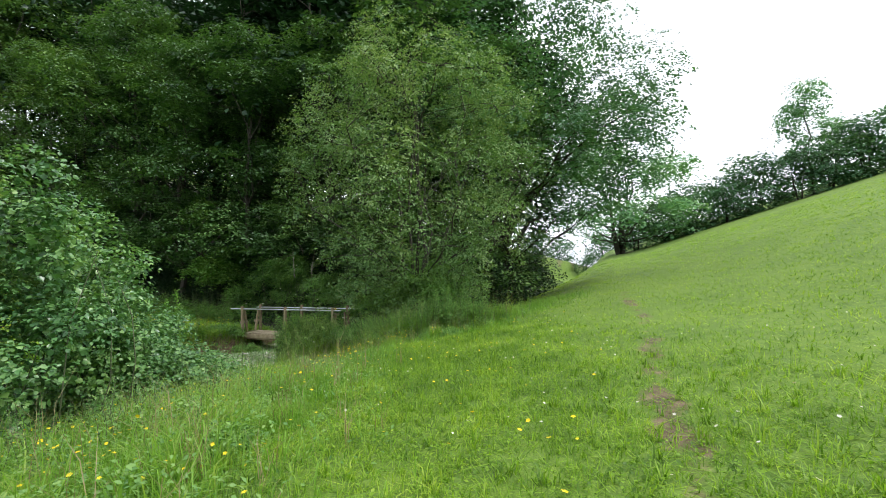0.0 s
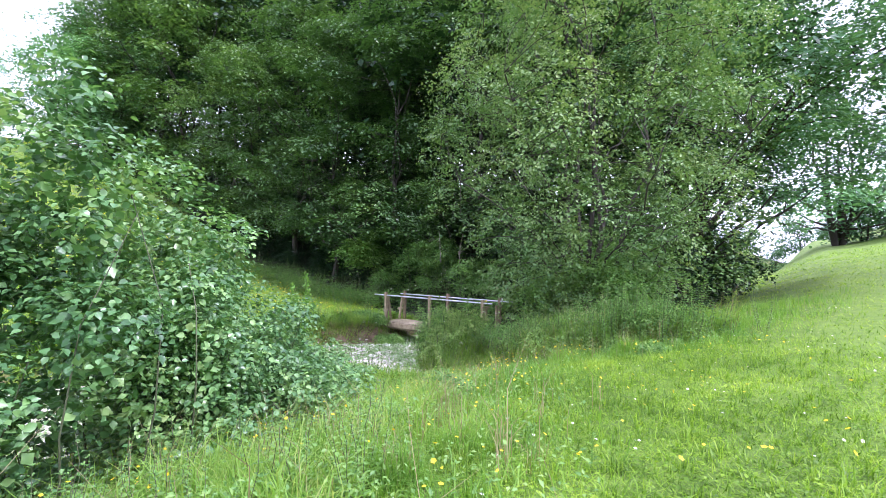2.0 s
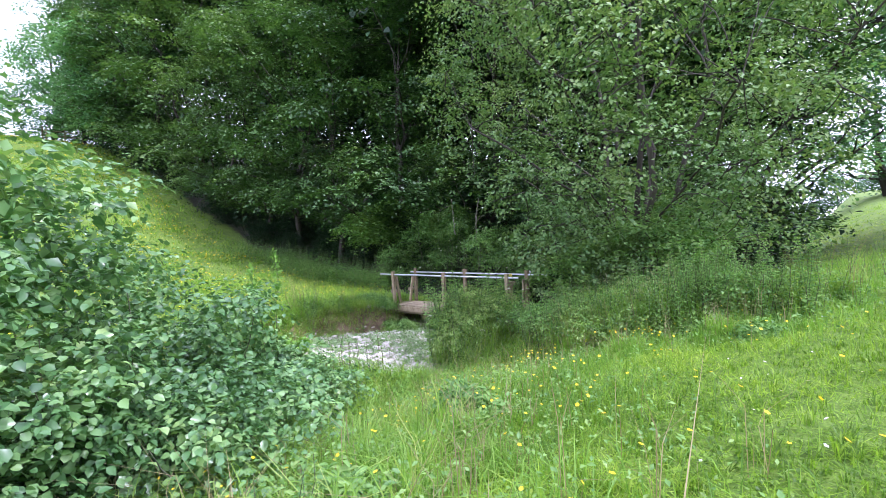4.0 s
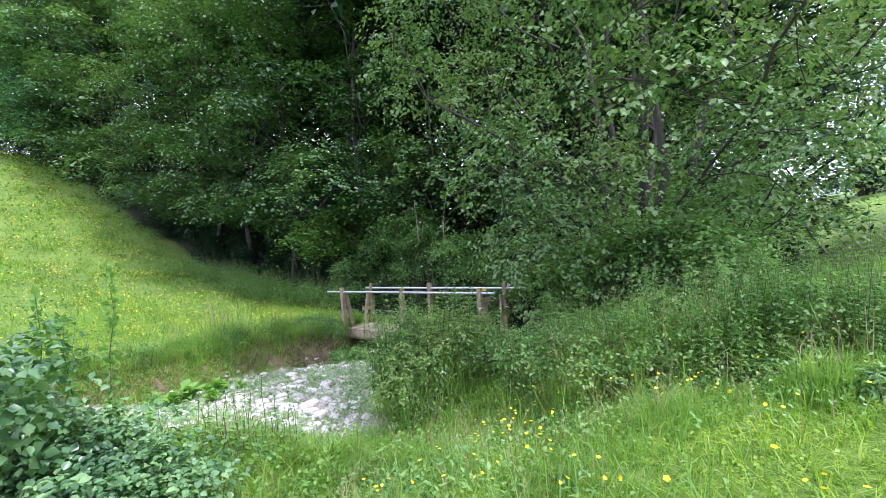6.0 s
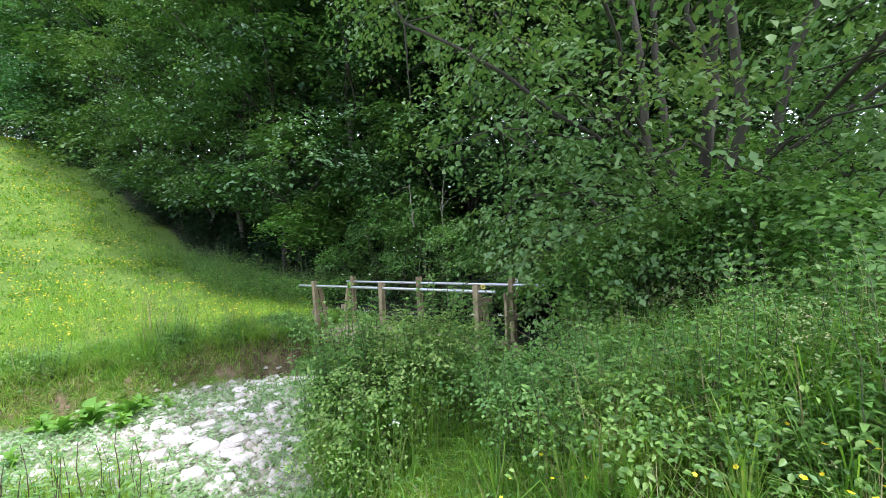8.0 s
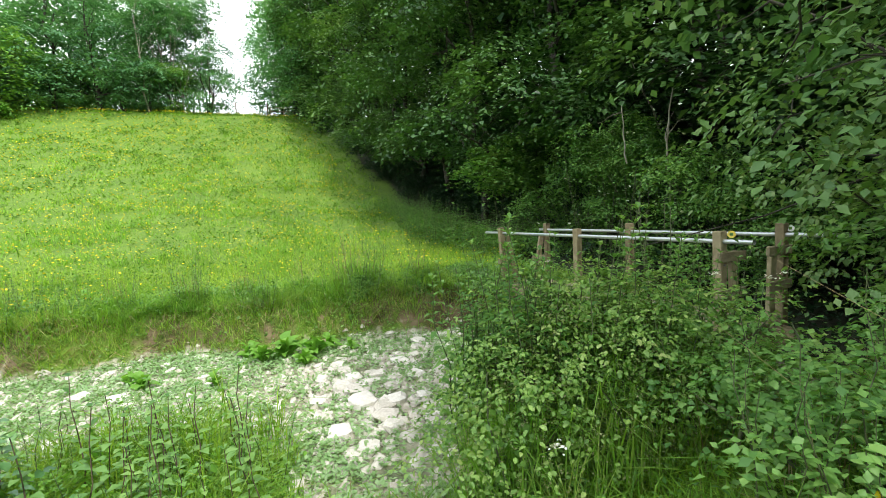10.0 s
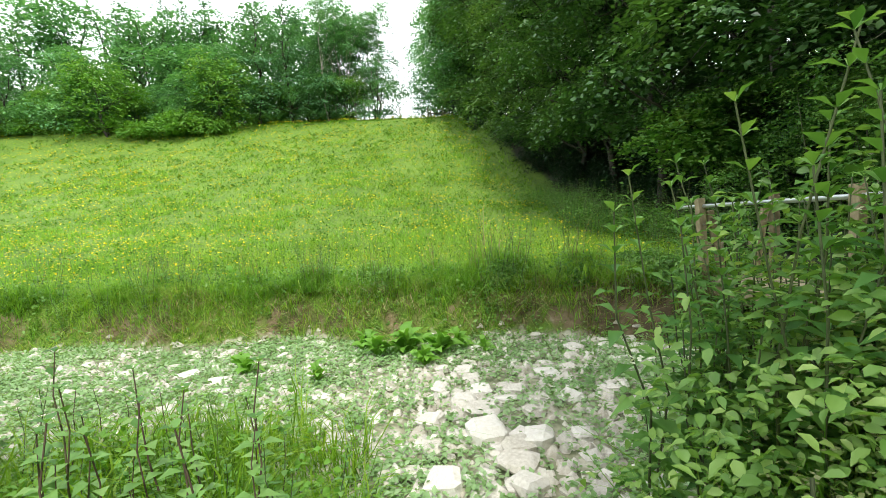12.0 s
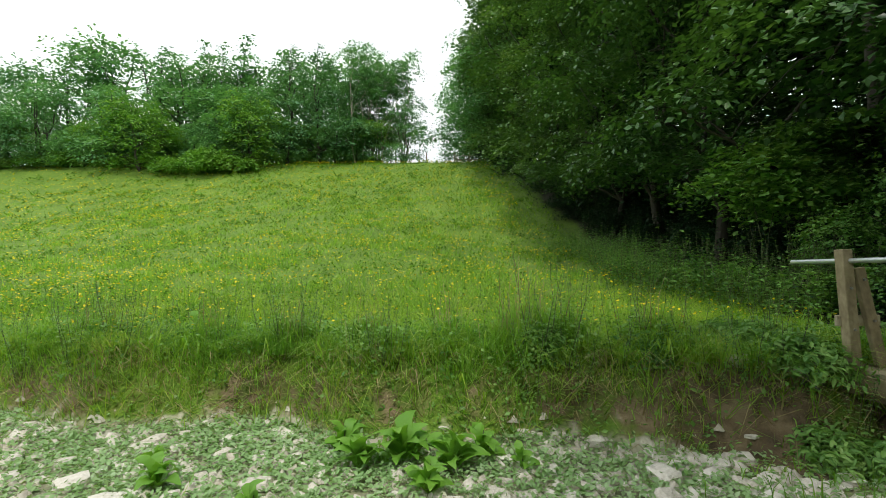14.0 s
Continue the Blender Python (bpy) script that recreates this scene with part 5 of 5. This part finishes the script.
for x, y, n, q in ((-4.05, -0.2, 26, 1.35), (-4.4, -0.35, 18, 1.1), (-3.65, -0.3, 20, 1.2), (-3.85, -0.7, 16, 1.0), (-3.4, -0.1, 12, 1.1), (-4.6, 0.0, 12, 1.1), (-5.9, -0.5, 12, 0.95), (-6.1, -0.2, 9, 0.8), (-3.1, -0.3, 8, 0.7), (-5.0, -1.0, 9, 0.75), (-7.2, 2.6, 10, 0.9), (-2.2, 2.4, 9, 0.9), (-1.6, 1.2, 8, 0.8), (-5.2, -4.2, 10, 0.9), (-4.7, -4.9, 10, 0.9)):
    dock(x, y, n, q)


# ---- tussocks ----
def tussock(name, label, seed, count, height, spread, material, group):
    rng = np.random.default_rng(seed)
    a, q = rng.uniform(0, 6.28, count), spread * np.sqrt(rng.random(count))
    pts = np.stack([q * np.cos(a), q * np.sin(a), np.zeros(count)], 1)
    ob = thing(name, Matrix.Identity(4), label, "grass", group)
    tagged(part("tuft", mesh_from("tuft", *blades(pts, height * (1 - 0.7 * q / spread), 0.0055, rng, 0.8)), material, ob), kind="stuff")
    k = rng.integers(0, count, 24)
    tagged(part("seed_head", mesh_from("seed_head", *blades(pts[k] * 0.6, np.full(24, height * 1.25), 0.0035, rng, 0.4)), M_DRY_GRASS, ob, "pale seeding stalks"), kind="stuff")
    return ob


tuss = tussock("grass_tussock", "dense tussock of long green grass", 91, 700, 0.75, 0.42, M_TALL_GRASS, "tussocks on the banks")
for i, (x, y, q) in enumerate([(-2.7, 1.5, 1.3), (-2.4, 1.3, 1.2), (-1.35, 0.85, 1.0), (-3.6, 1.2, 0.9), (-5.5, 1.4, 0.8), (-6.6, 1.7, 0.8), (-8.2, 2.0, 0.9), (-4.6, 1.5, 0.8), (-3.0, 1.1, 0.7),
                                (-5.9, -7.0, 0.75), (-5.6, -6.9, 0.7), (-8.8, -9.9, 0.6), (-9.6, -9.9, 0.6), (-6.9, -8.3, 0.6), (-3.7, -8.6, 0.7), (-3.0, -9.6, 0.8), (-7.4, -8.9, 0.5), (-10.9, -11.0, 0.6)]):
    (put if i == 0 else again)(tuss, x, y, rn.uniform(0, 360), q)

# ---- carpet of small leaves over the stream bed and in the shade ----
x, y = scatter(rg, (-13, 1, -5.2, 1.4), 200000, lambda x, y: bed_at(x, y) * smooth(-14, -9, x) * np.clip(1.5 * patchy(x, y, 1.3) + 0.9 * patchy(x, y, 4.1) - 0.45, 0.28, 1) * (1 - 0.6 * np.exp(-(((x + 3.3) / 0.5) ** 2 + ((y + 2.4) / 1.6) ** 2))))
pts = on_land(x, y) + np.stack([0 * x, 0 * x, rg.uniform(0.015, 0.075, len(x))], 1)
tagged(part("silverweed", leaf_mesh("silverweed", pts, np.tile([0, 0, 1.0], (len(x), 1)), 0.052, rg, 0.3, up=0.8), M_SILVER_LEAF), "low silvery green weeds between the stones", "weeds", kind="stuff")
x, y = scatter(rg, (-16, 3, -13, 3.5), 150000, lambda x, y: open_turf(x, y) * verge(x, y) * patchy(x, y, 1.1) ** 0.5 * smooth(12, 3, from_walk(x, y)))
pts = on_land(x, y) + np.stack([0 * x, 0 * x, 0.04 + 0.4 * rg.random(len(x)) * patchy(x, y, 1.9)], 1)
tagged(part("bank_herbs", leaf_mesh("bank_herbs", pts, np.tile([0, 0, 1.0], (len(x), 1)), 0.05, rg, 0.26, up=0.5), M_NETTLE_LEAF), "mixed leafy herbs among the rank grass", "weeds", kind="stuff")
# Ivy on the wood floor, its leaf colour darkened for the tree shade.
x, y = scatter(rg, (0, 8, -8, 16), 16000, lambda x, y: litter_shade_at(x, y) * smooth(8, 3, x))
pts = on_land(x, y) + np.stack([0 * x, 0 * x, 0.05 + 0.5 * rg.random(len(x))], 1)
tagged(part("ground_ivy", leaf_mesh("ground_ivy", pts, np.tile([0, 0, 1.0], (len(x), 1)), 0.09, rg, 0.35, up=0.6), M_SHADED_LEAF), "ivy and herbs on the wood floor, shade put into their leaf colour", "weeds", kind="stuff")

x, y = scatter(rg, (-0.5, 3.6, 2.2, 15), 42000, lambda x, y: smooth(-1.3, -0.3, x - wood_edge(y)) * smooth(1.2, 0.5, x - wood_edge(y)) * np.clip(6 / (1 + y), 0, 1))
pts = on_land(x, y) + np.stack([0 * x, 0 * x, 0.05 + 0.95 * rg.random(len(x)) * (0.4 + 0.6 * patchy(x, y, 1.6))], 1)
tagged(part("edge_nettles", leaf_mesh("edge_nettles", pts, np.tile([0, 0, 1.0], (len(x), 1)), 0.085, rg, 0.26, up=0.5), M_NETTLE_LEAF), "bank of nettles along the foot of the wood", "nettles", kind="stuff")

# ---- dog roses ----
pr = np.random.default_rng(97)
pts = np.stack([pr.normal(2.9, 0.35, 70), pr.uniform(-4.6, 2.6, 70), pr.uniform(0.9, 3.6, 70)], 1)
o = thing("dog_roses", (0, 0, 0), "white dog rose flowers on the tangled bush", "flowers", kind="stuff")
part("petals", mesh_from("petals", *blooms(pts, 0.035, pr)), M_WHITE, o)


# ---- pale seed heads and grass growing through the bushes by the bridge ----
um = np.random.default_rng(98)
for cx, cy, rx, ry, top, count in ((-2.05, -4.85, 1.3, 0.8, 1.5, 2400), (-0.9, -8.2, 0.9, 1.9, 1.1, 900), (-1.9, -8.3, 0.8, 1.0, 0.95, 700)):
    a, q = um.uniform(0, 6.28, count), np.sqrt(um.random(count))
    x, y = cx + rx * q * np.cos(a), cy + ry * q * np.sin(a)
    z = z_at(cx, cy) + top * (1 - 0.75 * q ** 3) * um.uniform(0.6, 1.05, count)
    head = np.stack([x, y, z], 1)
    o = thing("parsley", (0, 0, 0), "pale green seed heads of cow parsley in the bushes", "flowers", kind="stuff")
    p5 = np.repeat(head, 5, 0) + um.normal(0, 0.016, (count * 5, 3))
    part("umbel", mesh_from("umbel", *blooms(p5, 0.009, um, 2)), M_UMBEL, o)
    foot = head - np.stack([um.normal(0, 0.08, count), um.normal(0, 0.08, count), np.full(count, 0.45)], 1)
    side = np.array([0.002, 0.001, 0])
    part("stalk", mesh_from("stalk", np.stack([foot - side, foot + side, head], 1).reshape(-1, 3), np.arange(count * 3).reshape(-1, 3)), M_TALL_GRASS, o)
    k = um.random(count) < 0.8
    foot = np.stack([x[k] * 1.0, y[k], land(x[k], y[k])], 1)
    foot[:, 2] += 0.5 * (z[k] - foot[:, 2])
    part("grass_blade", mesh_from("grass_blade", *blades(foot, 0.55, 0.005, um, 0.9)), M_TALL_GRASS, o)
x, y = um.normal(-2.0, 0.7, 90), um.normal(-4.6, 0.4, 90)
o = thing("white_umbels", (0, 0, 0), "white hogweed flower heads above the bramble", "flowers", kind="stuff")
head = np.stack([x, y, 0.2 + 0.75 * um.random(90)], 1)[:14]
part("umbel", mesh_from("umbel", *blooms(np.repeat(head, 24, 0) + um.normal(0, 0.022, (len(head) * 24, 3)) * np.array([1, 1, 0.3]), 0.008, um)), M_WHITE, o)

# ---- dead branches ----
def dead_branch(base, tips, seed, r):
    rng = np.random.default_rng(seed)
    ob = thing("dead_branch", base, "bare bleached dead branch in the thicket", "branch", "dead branches")
    main = bent((0, 0, 0), tips[0], r, r * 0.4, rng, 7, 0.08)
    part("limb", tube([main], 6), M_PALE_BARK, ob)
    for t in tips[1:]:
        p, q = main[rng.integers(3, 6)]
        part("twig", tube([bent(p, t, q * 0.7, 0.004, rng, 5, 0.15)], 5), M_PALE_BARK, ob)


dead_branch((5.2, 1.0, 3.2), [(-0.25, 0.6, 1.85), (-0.1, 1.1, 1.55), (-0.5, 0.9, 1.3)], 5, 0.03)
dead_branch((2.9, -1.2, 1.9), [(-0.2, -0.3, 1.5), (0.3, 0.1, 1.2), (-0.3, -0.6, 0.9)], 6, 0.025)
dead_branch((2.7, -0.4, 2.2), [(0.1, 0.2, 1.3), (-0.2, 0.6, 0.9)], 8, 0.02)

# ---- saplings above the thicket ----
rs = np.random.default_rng(99)
for x, y, h in ((-6.9, -4.31, 2.4), (-6.6, -4.1, 2.2), (-6.2, -3.92, 2.6), (-11.0, -6.1, 3.9), (-10.4, -6.3, 3.5), (-11.8, -5.9, 4.0)):
    ob = thing("sapling", (x, y, z_at(x, y)), "slender young shoot with small upright leaves", "sapling", "shoots above the thicket")
    st = bent((0, 0, 0), (rs.normal(0, 0.08), rs.normal(0, 0.08), h), 0.012, 0.003, rs, 7, 0.03)
    part("stem", tube([st], 5), M_STEM, ob)
    line = np.array([p for p, _ in st])
    s = rs.uniform(0.35, 1, 150) * (len(line) - 1.001)
    k = s.astype(int)
    pts = line[k] + (line[k + 1] - line[k]) * (s - k)[:, None]
    d = unit(rs.normal(0, 1, (150, 3)) * np.array([1, 1, 0.3]))
    tagged(part("foliage", leaf_mesh("foliage", pts + d * 0.03, d, 0.085, rs, 0.3, up=0.3, droop=-0.3), M_YELLOW_LEAF, ob), kind="stuff")

# ---- gate and fence at the top of the far field ----
gate = thing("field_gate", (-4.6, 50.5, z_at(-4.6, 50.5)), "grey metal field gate at the hilltop", "gate")
for x in (0, 3.4):
    part("gate_post", box(0.14, 0.14, 1.4), M_TIMBER, gate).matrix_basis = pose(x, 0, 0.7)
for z in (0.25, 0.5, 0.75, 1.1):
    part("bar", tube([[((0.1, 0, z), 0.025), ((3.3, 0, z), 0.025)]], 6), M_GALV, gate)
fence = thing("post_fence", (-1.2, 50.5, z_at(-1.2, 50.5)), "wooden post and rail fence by the wood", "fence")
for i in range(4):
    x = 0.3 + i * 1.5
    part("fence_post", box(0.12, 0.12, 1.3), M_TIMBER, fence).matrix_basis = pose(x, 0, z_at(-1.2 + x, 50.5) - z_at(-1.2, 50.5) + 0.6)
for z in (0.55, 1.0):
    part("rail", box(4.8, 0.06, 0.12), M_TIMBER_X, fence).matrix_basis = pose(2.5, -0.08, z)


# ---- stones of the stream bed ----
def stone_mesh(seed, flat):
    rng = np.random.default_rng(seed)
    b = bmesh.new()
    bmesh.ops.create_cube(b, size=1)
    bmesh.ops.bevel(b, geom=list(b.edges), offset=0.2, segments=1, affect="EDGES")
    for v in b.verts:
        v.co = Vector((v.co.x * rng.uniform(0.8, 1.2), v.co.y * rng.uniform(0.7, 1.15), v.co.z * flat * rng.uniform(0.75, 1.2)))
    me = bpy.data.meshes.new("stone")
    b.to_mesh(me)
    b.free()
    me.materials.append(M_STONE)
    return me


stones = [stone_mesh(200 + i, f) for i, f in enumerate((0.35, 0.3, 0.5, 0.4, 0.25, 0.6))]
rk = random.Random(41)
made = 0
while made < 300:
    x, y = rk.uniform(-6.6, -0.6), rk.uniform(-3.6, 0.6)
    if rk.random() > float(bed_at(x, y)):
        continue
    clear = math.exp(-(((x + 3.5) / 0.6) ** 2 + ((y + 2.4) / 1.5) ** 2))
    if rk.random() > 0.35 + clear + 0.6 * math.exp(-(((x + 1.6) / 0.9) ** 2 + ((y + 0.5) / 0.7) ** 2)):
        continue
    size = rk.choice((0.08, 0.1, 0.13, 0.17, 0.22)) * rk.uniform(0.8, 1.2) * 0.85 * (1 + 0.3 * clear)
    o = part("stone", stones[rk.randrange(6)], M_STONE, ground)
    o.matrix_basis = pose(x, y, z_at(x, y) + size * 0.15, rk.uniform(-8, 8), rk.uniform(-8, 8), rk.uniform(0, 360)) @ Matrix.Scale(size, 4)
    made += 1
for x, y, size in ((-0.8, 0.36, 0.22), (-0.65, 0.25, 0.12), (-0.5, 0.1, 0.14), (-6.1, -0.75, 0.26), (-6.6, -0.4, 0.22), (-2.6, -1.3, 0.25)):
    o = part("stone", stones[rk.randrange(6)], M_STONE, ground)
    o.matrix_basis = pose(x, y, z_at(x, y) + size * 0.13, 4, -5, rk.uniform(0, 360)) @ Matrix.Scale(size, 4)
px, py = scatter(rg, (-13, 1, -5.2, 1.5), 9500, lambda x, y: bed_at(x, y))
n = len(px)
corner = np.array([(1, 0, 0), (0, 1, 0), (-1, 0, 0), (0, -1, 0), (0.5, 0.5, 0.75), (-0.45, -0.4, 0.7)])
turn = rg.uniform(0, 6.28, n)
big = 0.018 + 0.085 * rg.random(n) ** 2.2
q = corner[None] * rg.uniform(0.7, 1.2, (n, 6, 3)) * big[:, None, None]
ct, st = np.cos(turn)[:, None], np.sin(turn)[:, None]
q = np.stack([q[..., 0] * ct - q[..., 1] * st + px[:, None], q[..., 0] * st + q[..., 1] * ct + py[:, None], q[..., 2] + land(px, py)[:, None]], -1)
tris = np.array([(0, 1, 4), (1, 2, 5), (1, 5, 4), (2, 3, 5), (3, 0, 4), (3, 4, 5)])
vs, fs = q.reshape(-1, 3), (np.arange(n)[:, None, None] * 6 + tris[None]).reshape(-1, 3)
o = part("pebbles", mesh_from("pebbles", vs, fs), M_STONE, ground)
tagged(o, "small pale limestone pebbles", kind="stuff")
